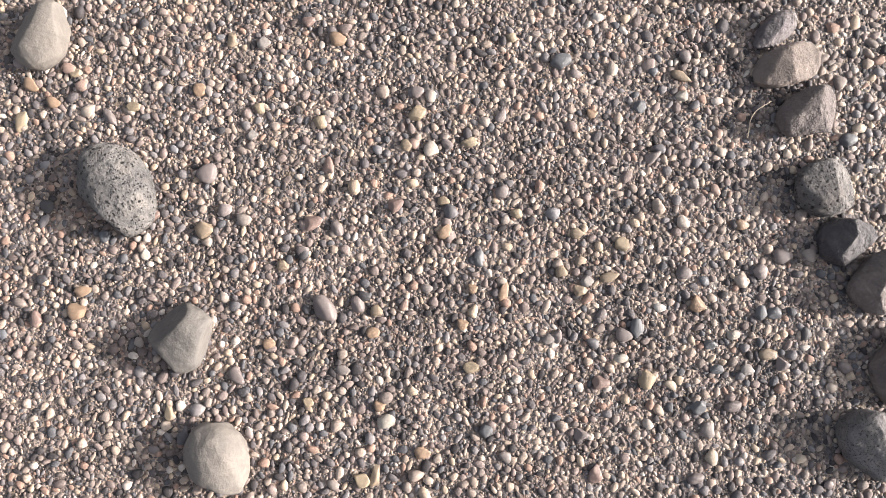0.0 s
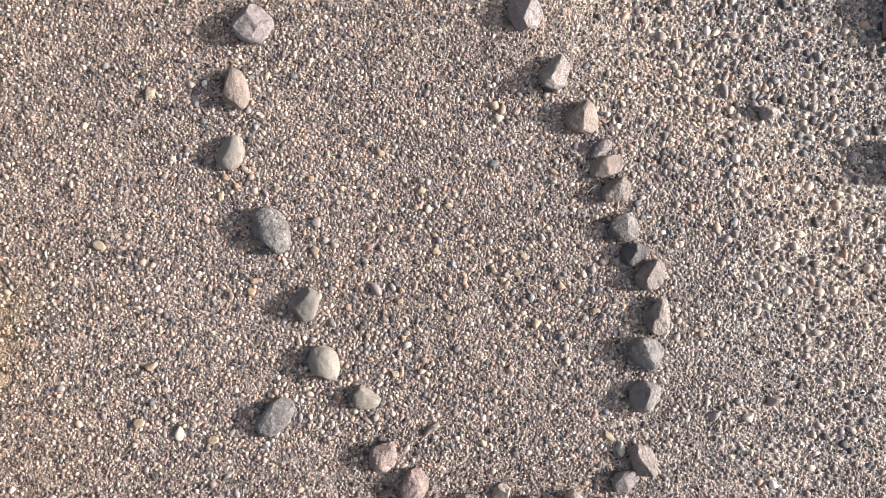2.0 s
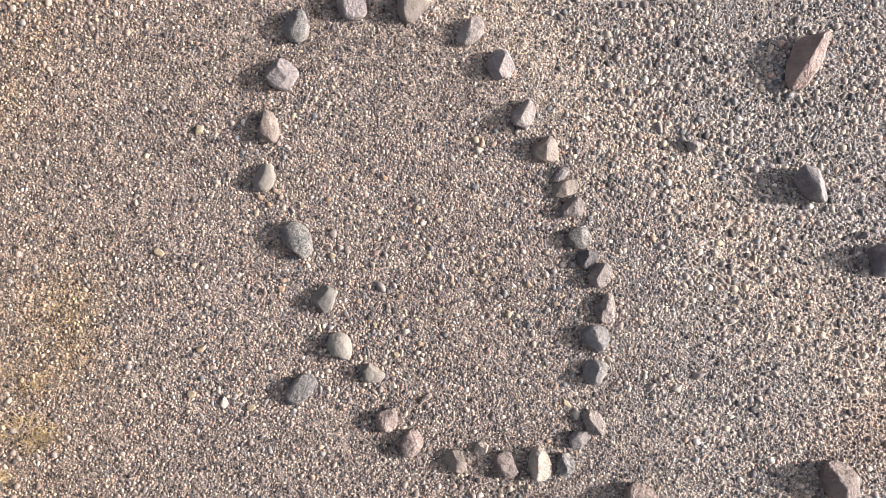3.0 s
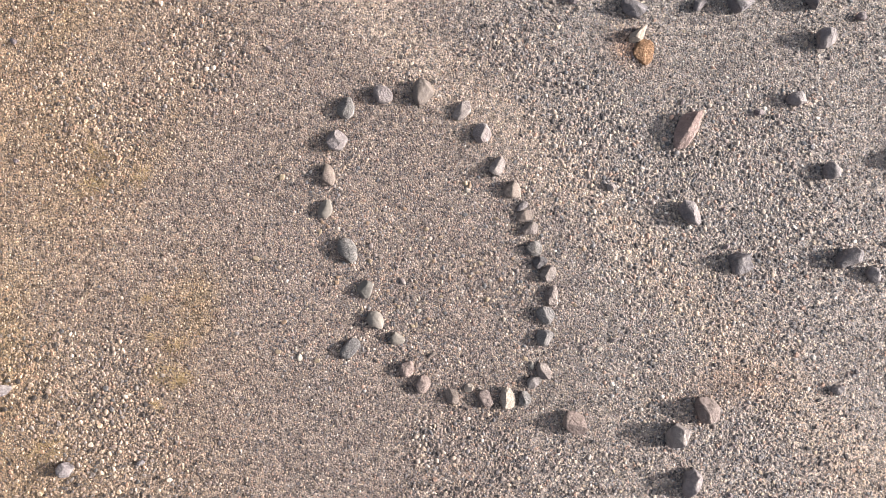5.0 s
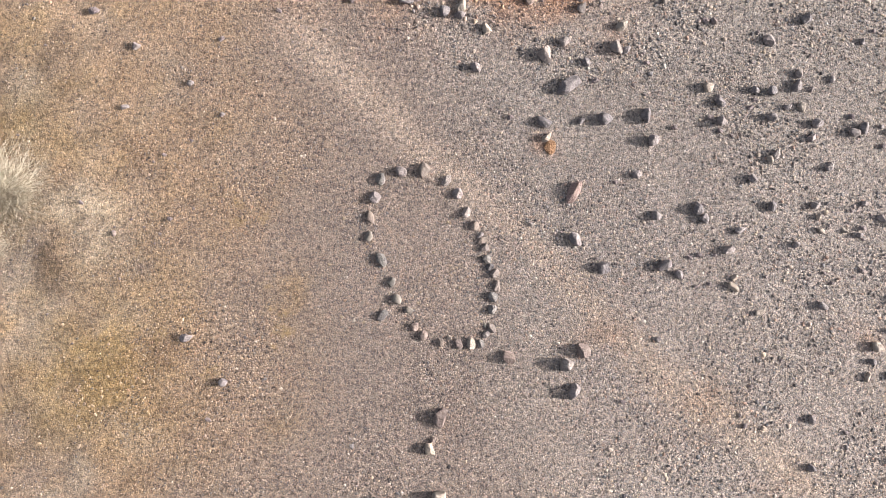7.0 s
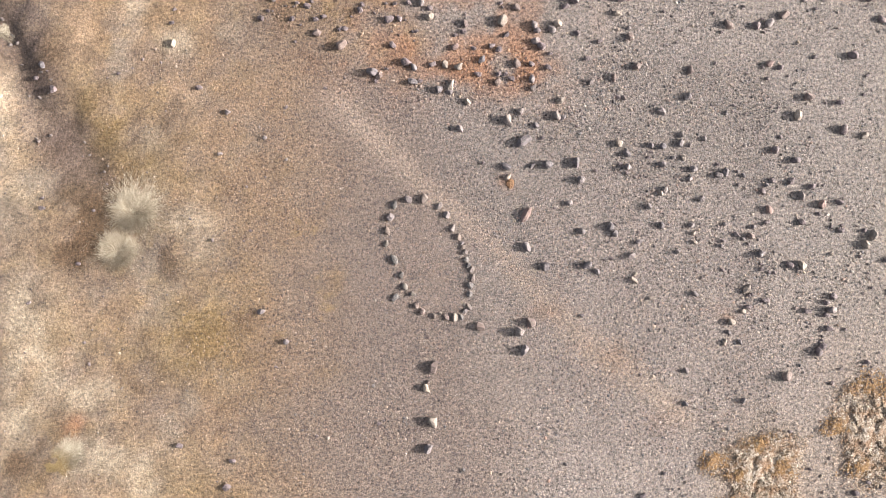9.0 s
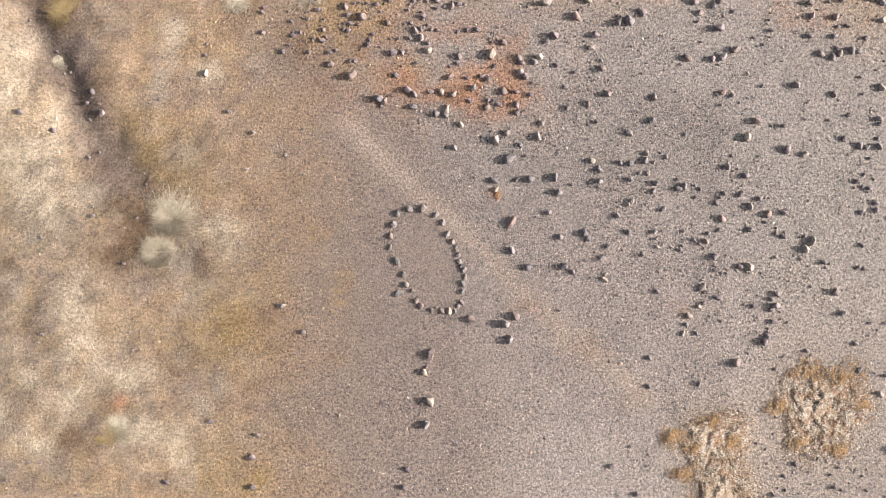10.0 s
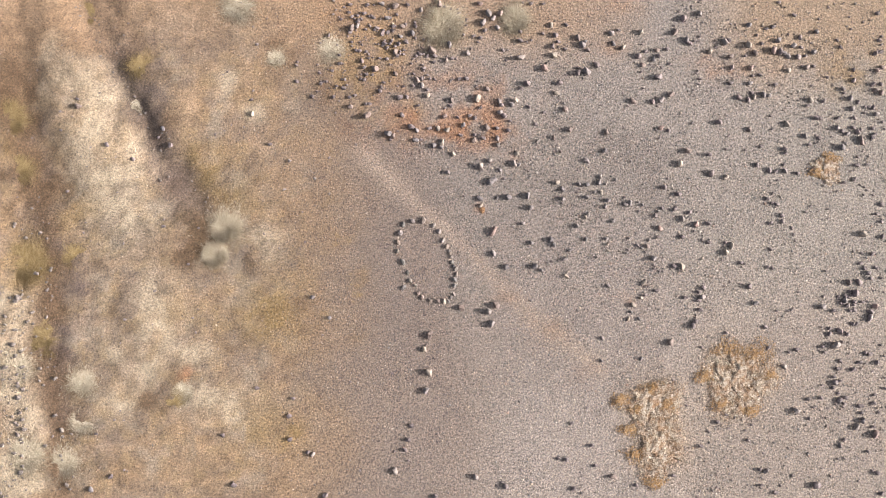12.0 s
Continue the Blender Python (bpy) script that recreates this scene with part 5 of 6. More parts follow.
SMALL_STONES += [(16.05, 7.75, 0.18), (16.04, 6.60, 0.18), (10.66, 6.54, 0.18), (9.55, 6.68, 0.18), (11.71, 6.86, 0.18), (12.27, 6.53, 0.18), (14.69, 6.41, 0.18), (13.42, 5.79, 0.18), (13.99, 5.96, 0.18), (15.23, 5.94, 0.18), (15.78, 5.75, 0.18), (8.44, 4.82, 0.18), (13.86, 5.35, 0.18), (15.04, 5.03, 0.18), (15.75, 5.02, 0.18), (13.81, 4.65, 0.18), (12.59, 4.09, 0.18), (12.23, 3.43, 0.18), (13.03, 3.38, 0.18), (15.05, 3.21, 0.18), (14.67, 3.08, 0.18), (11.91, 2.47, 0.18), (12.03, 1.62, 0.18), (9.86, 0.92, 0.18), (12.02, 0.71, 0.18), (15.66, 0.59, 0.18), (9.50, -0.81, 0.18), (9.49, -1.10, 0.18), (11.84, -2.01, 0.18), (11.93, -2.71, 0.18)]
SMALL_STONES += [(15.21, 0.25, 0.18), (15.59, -0.28, 0.18), (14.99, -1.10, 0.18), (14.93, -3.46, 0.18), (13.31, -4.49, 0.18), (14.65, -4.43, 0.18), (15.20, -4.72, 0.18), (15.60, -5.44, 0.18), (10.13, -5.28, 0.18), (9.53, -6.09, 0.18), (11.64, -7.44, 0.18), (12.15, -7.69, 0.18), (8.60, -7.11, 0.18), (5.87, -6.77, 0.18), (4.89, -6.57, 0.18), (5.07, -5.33, 0.18), (7.27, -7.43, 0.18), (7.62, -0.92, 0.18), (-0.65, -6.24, 0.18), (-3.91, -6.33, 0.18), (-4.45, -4.52, 0.18), (-6.79, -5.77, 0.18), (-10.85, 4.01, 0.18), (-10.00, 3.54, 0.18), (-10.45, -7.14, 0.18), (-2.12, 9.04, 0.16), (-0.44, 8.34, 0.16), (-1.24, 8.16, 0.16), (-1.02, 7.71, 0.16), (-1.41, 7.55, 0.16)]
SMALL_STONES += [(-2.12, 6.62, 0.16), (-1.06, 7.28, 0.16), (-2.89, 6.12, 0.16), (-2.50, 5.87, 0.16), (-3.24, 5.80, 0.16), (-0.19, 6.50, 0.16), (0.01, 6.11, 0.16), (1.59, 8.03, 0.16), (3.60, 9.21, 0.16), (4.00, 8.17, 0.16), (4.80, 7.63, 0.16), (0.80, 5.57, 0.16), (4.07, 5.39, 0.16), (2.44, 4.81, 0.16), (1.65, 4.56, 0.16), (3.78, 4.97, 0.16), (8.07, 1.10, 0.16), (12.40, 9.46, 0.16), (11.78, 7.97, 0.16), (13.34, 7.56, 0.16), (16.00, 8.18, 0.16), (13.64, 7.20, 0.16), (15.07, 7.09, 0.16), (11.40, 6.21, 0.16), (14.47, 5.36, 0.16), (14.63, 4.90, 0.16), (15.81, 4.82, 0.16), (11.73, 4.32, 0.16), (13.45, 4.40, 0.16), (15.85, 1.98, 0.16)]
SMALL_STONES += [(11.92, 0.08, 0.16), (10.43, -2.21, 0.16), (12.69, -2.88, 0.16), (15.38, 0.07, 0.16), (15.78, 0.09, 0.16), (14.10, -2.23, 0.16), (15.37, -2.87, 0.16), (14.24, -3.71, 0.16), (14.59, -5.89, 0.16), (11.17, -5.90, 0.16), (11.60, -6.90, 0.16), (-5.66, -4.18, 0.16), (-8.90, 1.26, 0.16), (-2.31, 8.54, 0.14), (-2.03, 8.65, 0.14), (-1.88, 8.59, 0.14), (-0.78, 8.38, 0.14), (-2.65, 7.74, 0.14), (-1.66, 7.19, 0.14), (-3.48, 6.34, 0.14), (-6.04, 5.65, 0.14), (-5.88, 7.58, 0.14), (-4.52, 6.88, 0.14), (-1.59, 6.18, 0.14), (-2.11, 5.58, 0.14), (-1.24, 4.36, 0.14), (-0.20, 4.37, 0.14), (1.07, 8.81, 0.14), (2.62, 7.55, 0.14), (4.04, 9.22, 0.14)]
SMALL_STONES += [(1.84, 5.51, 0.14), (1.81, 4.56, 0.14), (2.87, 5.07, 0.14), (7.03, 0.64, 0.14), (9.40, 8.01, 0.14), (11.21, 7.52, 0.14), (14.99, 8.55, 0.14), (16.10, 8.02, 0.14), (11.45, 6.82, 0.14), (15.62, 5.78, 0.14), (9.29, 5.10, 0.14), (12.10, 5.40, 0.14), (12.55, 3.69, 0.14), (12.10, 2.33, 0.14), (16.01, 1.72, 0.14), (10.43, 0.93, 0.14), (14.00, -0.04, 0.14), (15.98, -0.26, 0.14), (13.93, -2.87, 0.14), (13.51, -4.77, 0.14), (9.83, -5.61, 0.14), (15.58, -6.96, 0.14), (10.43, -5.03, 0.14), (15.68, -4.33, 0.14), (4.58, -6.52, 0.14), (-11.86, 5.55, 0.14), (-9.21, 4.33, 0.14), (-12.15, 2.41, 0.14), (-10.98, -5.74, 0.14), (-2.29, 7.65, 0.11)]
SMALL_STONES += [(-2.45, 7.41, 0.11), (-2.86, 6.73, 0.11), (-5.99, 5.97, 0.11), (-1.50, 6.34, 0.11), (-1.01, 4.64, 0.11), (3.30, 8.96, 0.11), (3.45, 7.87, 0.11), (4.51, 4.05, 0.11), (2.68, 3.04, 0.11), (6.89, 2.47, 0.11), (11.62, 8.27, 0.11), (14.65, 6.07, 0.11), (12.14, 4.93, 0.11), (10.49, 4.20, 0.11), (12.87, 1.25, 0.11), (12.91, 1.01, 0.11), (9.33, 1.31, 0.11), (12.10, 0.02, 0.11), (10.32, 0.30, 0.11), (10.60, -0.45, 0.11), (13.82, -4.01, 0.11), (15.08, -7.31, 0.11), (12.75, -7.11, 0.11), (11.71, -6.34, 0.11), (14.59, -6.52, 0.11), (2.67, -7.34, 0.11), (-0.99, -6.30, 0.11), (-12.42, 5.11, 0.11), (-8.91, 1.49, 0.11), (3.85, 6.22, 0.09)]
SMALL_STONES += [(15.42, 2.93, 0.09), (15.52, 2.82, 0.09), (13.89, 1.76, 0.09), (14.09, 1.80, 0.09), (14.00, -2.38, 0.09), (6.49, -0.25, 0.09)]
joined_stones("small_stones", SMALL_STONES, ROCK["plum"], "small dark and grey stones strewn between the rocks")
joined_stones("earth_clods", earth_clods(), ROCK["darkplum"], "dark brown earth clods on the bank")


# ================= plants =================
def plant_material(name, stops, rough=0.8, clumps=None):
    m, nt, b = material(name)
    geo = node(nt, "ShaderNodeNewGeometry")
    tone = ramp(nt, geo.outputs["Random Per Island"], stops)
    speck = mix_colour(nt, grain(nt, geo.outputs["Position"], 60.0, 4.0), (0.75, 0.75, 0.75), (1.25, 1.22, 1.15))
    col = mix_colour(nt, 1.0, tone, speck, "MULTIPLY")
    if clumps:
        lump = ramp(nt, grain(nt, geo.outputs["Position"], 5.5, 4.0, 0.6), [(0.40, clumps[0]), (0.56, clumps[1])])
        col = mix_colour(nt, 1.0, col, lump, "MULTIPLY")
    nt.links.new(col, b.inputs["Base Color"])
    b.inputs["Roughness"].default_value = rough
    b.inputs["Specular IOR Level"].default_value = 0.2
    return m


M_STRAW = plant_material("bleached_straw", [(0.0, (0.15, 0.115, 0.08)), (0.25, (0.28, 0.235, 0.18)), (0.6, (0.43, 0.375, 0.30)), (1.0, (0.60, 0.55, 0.465))])
M_OLIVE = plant_material("yellow_olive_straw", [(0.0, (0.13, 0.092, 0.045)), (0.5, (0.24, 0.172, 0.085)), (1.0, (0.33, 0.262, 0.155))])
M_MAT = plant_material("bleached_mat_leaves", [(0.0, (0.12, 0.09, 0.07)), (0.15, (0.26, 0.205, 0.155)), (0.45, (0.355, 0.29, 0.235)), (0.75, (0.43, 0.375, 0.325)), (1.0, (0.54, 0.495, 0.445))],
                       clumps=((0.90, 0.72, 0.60), (1.16, 1.16, 1.16)))
M_RUST = plant_material("rusty_orange_leaves", [(0.0, (0.17, 0.10, 0.05)), (0.5, (0.32, 0.19, 0.088)), (1.0, (0.40, 0.285, 0.18))])
M_TWIG = plant_material("brown_twigs", [(0.0, (0.07, 0.05, 0.038)), (1.0, (0.17, 0.125, 0.09))])


def part(name, me, parent, label=""):
    ob = new(name, me)
    ob.parent = parent
    return tagged(ob, label)


def blades(n, radius, tall, rng, wide=0.012, lean=(0.25, 1.25), mess=0.75):
    """Thin curved blades springing from a broad root, most of them arching outwards."""
    root = rng.uniform(0, 1, n) ** 0.7 * radius * 0.6
    ra = rng.uniform(0, 2 * math.pi, n)
    a = ra + rng.normal(0, mess, n)
    out = rng.uniform(lean[0], lean[1], n)
    lobe = 0.45 + 0.95 * value_noise(ra * 1.6, ra * 0 + rng.uniform(0, 50), 1.0, int(rng.integers(999)))     # ragged outline
    length = rng.uniform(0.25, 0.95, n) * radius * (1.15 - 0.5 * root / radius) * lobe
    bx, by = root * np.cos(ra), root * np.sin(ra)
    curl = rng.normal(0, 0.75 * mess, n)
    VV = []
    for u, wd in ((0.0, 1.0), (0.4, 0.9), (0.75, 0.6), (1.0, 0.1)):
        d = length * u * np.sin(np.minimum(out * (0.55 + 0.6 * u), 1.5))
        z = tall * (length / radius) * u * (1.25 - 0.62 * u * out)
        sx, sy = -np.sin(a) * wide * wd, np.cos(a) * wide * wd
        px, py = bx + d * np.cos(a + curl * u), by + d * np.sin(a + curl * u)
        VV.append(np.stack([px - sx, py - sy, np.maximum(z, 0.005)], 1))
        VV.append(np.stack([px + sx, py + sy, np.maximum(z, 0.005) + wide * 0.5], 1))
    V = np.stack(VV, 1).reshape(-1, 3)
    base = (np.arange(n) * 8)[:, None]
    F = np.concatenate([np.array((0, 1, 3, 2))[None] + base + 2 * k for k in range(3)])
    return V, F


def tussock(x, y, r, tall, n, mat, label, seed):
    """A bush of fine dry blades; the lower ones are mostly lying thatch."""
    low = tall < 0.33
    rng = np.random.default_rng(seed)
    base = new("grass_tussock")
    base.matrix_world = pose(x, y, float(height(x, y)))
    tagged(base, label, "grass tussock", "dry tussocks")
    tagged(part("blade_clump", mesh_from("blade_clump", *blades(n * (4 if low else 8), r * (1.15 if low else 1.25), tall * (0.11 if low else 0.42), rng, 0.0022 + 0.002 * r, (0.9 if low else 0.5, 1.5), 1.2), mat), base), kind="stuff")
    tagged(part("dead_thatch", mesh_from("dead_thatch", *blades(n * 3, r * 1.7, tall * 0.08, rng, 0.0018 + 0.0016 * r, (1.0, 1.5), 1.5), mat), base, "flattened dead thatch round the root"), kind="stuff")
    V, F = stone_shape(3, r * 0.22, r * 0.18, tall * 0.06, 0.0, 0, seed)
    part("root_mound", mesh_from("root_mound", V, F, M_TWIG), base)
    return base


def scraps(n, spread, size, rng, tall, flat=0.6):
    """Many small crumpled leaf clumps over a low uneven cushion. spread: half axes; the outline is ragged, with gaps."""
    B, F = SCRAP
    a, q = rng.uniform(0, 2 * math.pi, n), rng.uniform(0, 1, n) ** 0.62
    edge = 0.72 + 0.28 * np.sin(a * 3 + rng.uniform(0, 6)) * 0.6 + 0.25 * (value_noise(np.cos(a) * 3, np.sin(a) * 3, 1.0, int(rng.integers(999))) - 0.5)
    X, Y = spread[0] * q * edge * np.cos(a), spread[1] * q * edge * np.sin(a)
    keep = rng.uniform(size=n) < (1.05 - q ** 2.5) * ramp01(fbm(X, Y, 3.2, 4, int(rng.integers(999))), 0.15, 0.45)
    X, Y, q = X[keep], Y[keep], q[keep]
    n = len(X)
    Z = tall * (1 - q ** 4) * ramp01(fbm(X, Y, 5.0, 3, 15), 0.22, 0.75) * 1.3 + 0.008
    s = rng.uniform(0.5, 1.0, n) ** 1.5 * size
    P = B[None] * (1 + 0.45 * rng.uniform(-1, 1, (n, len(B), 1))) * np.stack([s, s * rng.uniform(0.4, 0.9, n), s * flat * rng.uniform(0.5, 1.0, n)], 1)[:, None]
    t = rng.uniform(0, 6.28, n)
    c, k = np.cos(t)[:, None], np.sin(t)[:, None]
    P = np.stack([P[..., 0] * c - P[..., 1] * k + X[:, None], P[..., 0] * k + P[..., 1] * c + Y[:, None], P[..., 2] + Z[:, None]], -1)
    return P.reshape(-1, 3), (F[None] + (np.arange(n) * len(B))[:, None, None]).reshape(-1, 3)


def mat_plant(x, y, rx, ry, turn, n, label, seed, fringe=()):
    """A low bleached cushion plant with rusty clumps along its rim."""
    rng = np.random.default_rng(seed)
    base = new("mat_plant")
    base.matrix_world = pose(x, y, float(height(x, y)), 0, 0, turn)
    tagged(base, label, "shrub", "low mat plants")
    tagged(part("foliage", mesh_from("foliage", *scraps(n * 8, (rx * 1.5, ry * 1.5), 0.028, rng, 0.05, 0.32), M_MAT, False), base), kind="stuff")
    tagged(part("twig_tangle", mesh_from("twig_tangle", *blades(n // 6, max(rx, ry) * 0.8, 0.05, rng, 0.006, (0.9, 1.5)), M_TWIG), base), kind="stuff")
    for fx, fy, fr in fringe:
        V, F = scraps(int(2300 * fr), (fr * 2.6, fr * 1.5), 0.030, rng, 0.05, 0.3)
        tagged(part("rusty_clump", mesh_from("rusty_clump", V + np.array((fx, fy, 0.0)), F, M_RUST, False), base, "rusty orange clump of leaves"), kind="stuff")
    return base


tussock(-6.82, 1.22, 0.43, 0.42, 620, M_STRAW, "bleached dry grass tussock with arching pale blades", 100)
tussock(-7.17, 0.30, 0.37, 0.36, 480, M_STRAW, "bleached dry grass tussock with arching pale blades", 101)
tussock(-10.17, 5.49, 0.38, 0.2, 150, M_STRAW, "bleached dry grass tussock with arching pale blades", 102)
tussock(-11.59, 8.59, 0.66, 0.3, 300, M_OLIVE, "yellow-olive dry grass tussock on ochre earth", 103)
tussock(-6.58, 8.83, 0.51, 0.25, 240, M_STRAW, "bleached dry grass tussock with arching pale blades", 104)
tussock(-13.46, -0.09, 0.62, 0.3, 420, M_OLIVE, "yellow-olive dry grass tussock on ochre earth", 105)
tussock(-12.82, -2.58, 0.58, 0.25, 260, M_OLIVE, "yellow-olive dry grass tussock on ochre earth", 106)
tussock(-8.15, -4.36, 0.31, 0.2, 220, M_STRAW, "bleached dry grass tussock with arching pale blades", 107)
tussock(-11.96, -6.71, 0.43, 0.28, 280, M_STRAW, "bleached dry grass tussock with arching pale blades", 108)
tussock(-13.26, -6.52, 0.54, 0.28, 300, M_STRAW, "bleached dry grass tussock with arching pale blades", 109)
tussock(-11.48, -4.05, 0.43, 0.2, 180, M_STRAW, "bleached dry grass tussock with arching pale blades", 110)
tussock(-11.47, -5.40, 0.39, 0.2, 160, M_STRAW, "bleached dry grass tussock with arching pale blades", 111)
tussock(-14.09, 4.84, 0.51, 0.25, 220, M_OLIVE, "yellow-olive dry grass tussock on ochre earth", 112)
tussock(-13.88, 3.10, 0.51, 0.25, 220, M_OLIVE, "yellow-olive dry grass tussock on ochre earth", 113)
tussock(-3.36, 7.46, 0.43, 0.15, 150, M_STRAW, "bleached dry grass tussock with arching pale blades", 114)
tussock(-5.25, 7.11, 0.31, 0.12, 110, M_STRAW, "bleached dry grass tussock with arching pale blades", 115)
tussock(0.50, 8.35, 0.62, 0.36, 420, M_STRAW, "bleached dry grass tussock with arching pale blades", 116)
tussock(3.04, 8.62, 0.45, 0.34, 300, M_STRAW, "bleached dry grass tussock with arching pale blades", 117)
tussock(-9.88, 6.74, 0.39, 0.15, 140, M_OLIVE, "yellow-olive dry grass tussock on ochre earth", 119)
tussock(-11.88, 0.21, 0.39, 0.15, 130, M_OLIVE, "yellow-olive dry grass tussock on ochre earth", 120)
tussock(-13.63, -3.59, 0.51, 0.2, 200, M_STRAW, "bleached dry grass tussock with arching pale blades", 121)
tussock(-8.47, -4.70, 0.31, 0.12, 110, M_OLIVE, "yellow-olive dry grass tussock on ochre earth", 122)
M_GOLD = plant_material("golden_dry_grass", [(0.0, (0.21, 0.145, 0.07)), (0.5, (0.33, 0.235, 0.125)), (1.0, (0.43, 0.33, 0.20))])


def grass_wisp(x, y, r, n, turn, seed):
    """A thin wisp of golden grass pressed flat on the gravel."""
    V, F = blades(n, r, 0.03, np.random.default_rng(seed), 0.0011, (1.0, 1.5))
    ob = new("grass_wisp", mesh_from("grass_wisp", V * np.array((1.5, 0.8, 1.0)), F, M_GOLD))
    ob.matrix_world = pose(x, y, float(height(x, y)) + 0.006, 0, 0, turn)
    return tagged(ob, "wisp of golden dry grass lying on gravel", "grass", "golden grass wisps")


for k, (x, y, r, turn) in enumerate(((-2.33, -0.72, 0.11, 35), (-2.50, -0.63, 0.07, 0), (-2.36, -0.98, 0.15, -5), (-2.20, -0.99, 0.09, 10), (-2.58, -0.30, 0.06, 20), (-2.45, -1.25, 0.06, -30),
                                     (-2.63, 0.80, 0.11, 60), (-3.10, 0.71, 0.13, 15), (-3.05, 1.03, 0.10, -40), (-2.29, -1.05, 0.08, 5), (-3.45, -1.65, 0.16, 20), (-4.25, -1.07, 0.15, 70))):
    grass_wisp(x, y, r, int(650 * r) + 20, turn, 300 + k)
mat_plant(10.82, -3.80, 1.28, 1.20, 0, 2600, "bleached mat plant with rusty orange clumps on gravel", 201, ((-0.29, 1.05, 0.35), (0.68, 0.91, 0.47), (-1.11, 0.10, 0.27), (1.17, 0.14, 0.20), (-0.58, -0.89, 0.26), (0.49, -1.09, 0.24)))
mat_plant(7.91, -4.64, 1.20, 0.82, 10, 1300, "thin bleached mat plant with pinkish dead leaves", 202, ((-1.13, 0.29, 0.27), (0.04, 0.49, 0.27), (0.43, -0.10, 0.31), (-0.54, -0.10, 0.23)))
mat_plant(8.05, -6.09, 0.86, 1.20, 0, 1500, "bleached mat plant with pale dead leaves", 203, ((-1.03, 0.54, 0.25), (-0.78, -0.29, 0.27), (-0.10, -1.26, 0.27)))
mat_plant(14.09, 3.55, 0.54, 0.51, 0, 500, "small reddish mat plant on grey gravel", 204, ((-0.33, -0.10, 0.25), (0.10, 0.39, 0.23)))


# ================= gravel =================
def depth_in(x, y, box):
    """How far inside a box a spot lies, 0 at a broad, wavering edge and 1 within."""
    d = np.minimum(np.minimum(x - box[0], box[1] - x), np.minimum(y - box[2], box[3] - y))
    return ramp01(d + 0.5 * (fbm(x, y, 1.3, 4, 81) - 0.5), -0.22, 0.22)


def cobble(sides, rings):
    """A low pebble: rings of (radius, height) from the buried foot up to a flat crown."""
    V, F = [], []
    for j, (r, z) in enumerate(rings):
        V += [(r * math.cos(2 * math.pi * (i + 0.3 * j) / sides), r * math.sin(2 * math.pi * (i + 0.3 * j) / sides), z) for i in range(sides)]
    for j in range(len(rings) - 1):
        for i in range(sides):
            p, q = j * sides + i, j * sides + (i + 1) % sides
            F += [(p, q, p + sides), (q, q + sides, p + sides)]
    top = (len(rings) - 1) * sides
    F += [(top, top + i, top + i + 1) for i in range(1, sides - 1)]
    return np.array(V), np.array(F)


SHAPE = {
    "large": cobble(8, ((0.96, -0.5), (1.0, 0.1), (0.84, 0.66), (0.46, 0.95))),
    "medium": cobble(7, ((1.0, -0.3), (0.90, 0.5), (0.52, 0.92))),
    "small": cobble(5, ((1.0, -0.2), (0.66, 0.85))),
    "chip": cobble(4, ((1.0, -0.2), (0.62, 0.85))),
}


def fitted(taken, gi, gj, L, W, A, res):
    """Lays ellipses one by one on a raster, each only where the ground is still free; returns which ones found room."""
    flat, wide, cache = taken.ravel(), taken.shape[1], {}
    ok = np.zeros(len(gi), bool)
    for k in range(len(gi)):
        spot = gi[k] * wide + gj[k]
        if flat[spot]:
            continue
        key = (int(L[k] / res), int(W[k] / res), int(A[k] * 12 / math.pi) % 12)
        if key not in cache:
            h = key[0] // 2 + 1
            di, dj = np.mgrid[-h:h + 1, -h:h + 1]
            c, s = math.cos(key[2] * math.pi / 12), math.sin(key[2] * math.pi / 12)
            q = ((dj * c + di * s) / (key[0] / 2 + 0.01)) ** 2 + ((di * c - dj * s) / (key[1] / 2 + 0.01)) ** 2
            off = di * wide + dj
            cache[key] = off[q <= 0.86], off[q <= 1.0]
        probe, cover = cache[key]
        if not flat[spot + probe].any():
            flat[spot + cover] = True
            ok[k] = True
    return ok


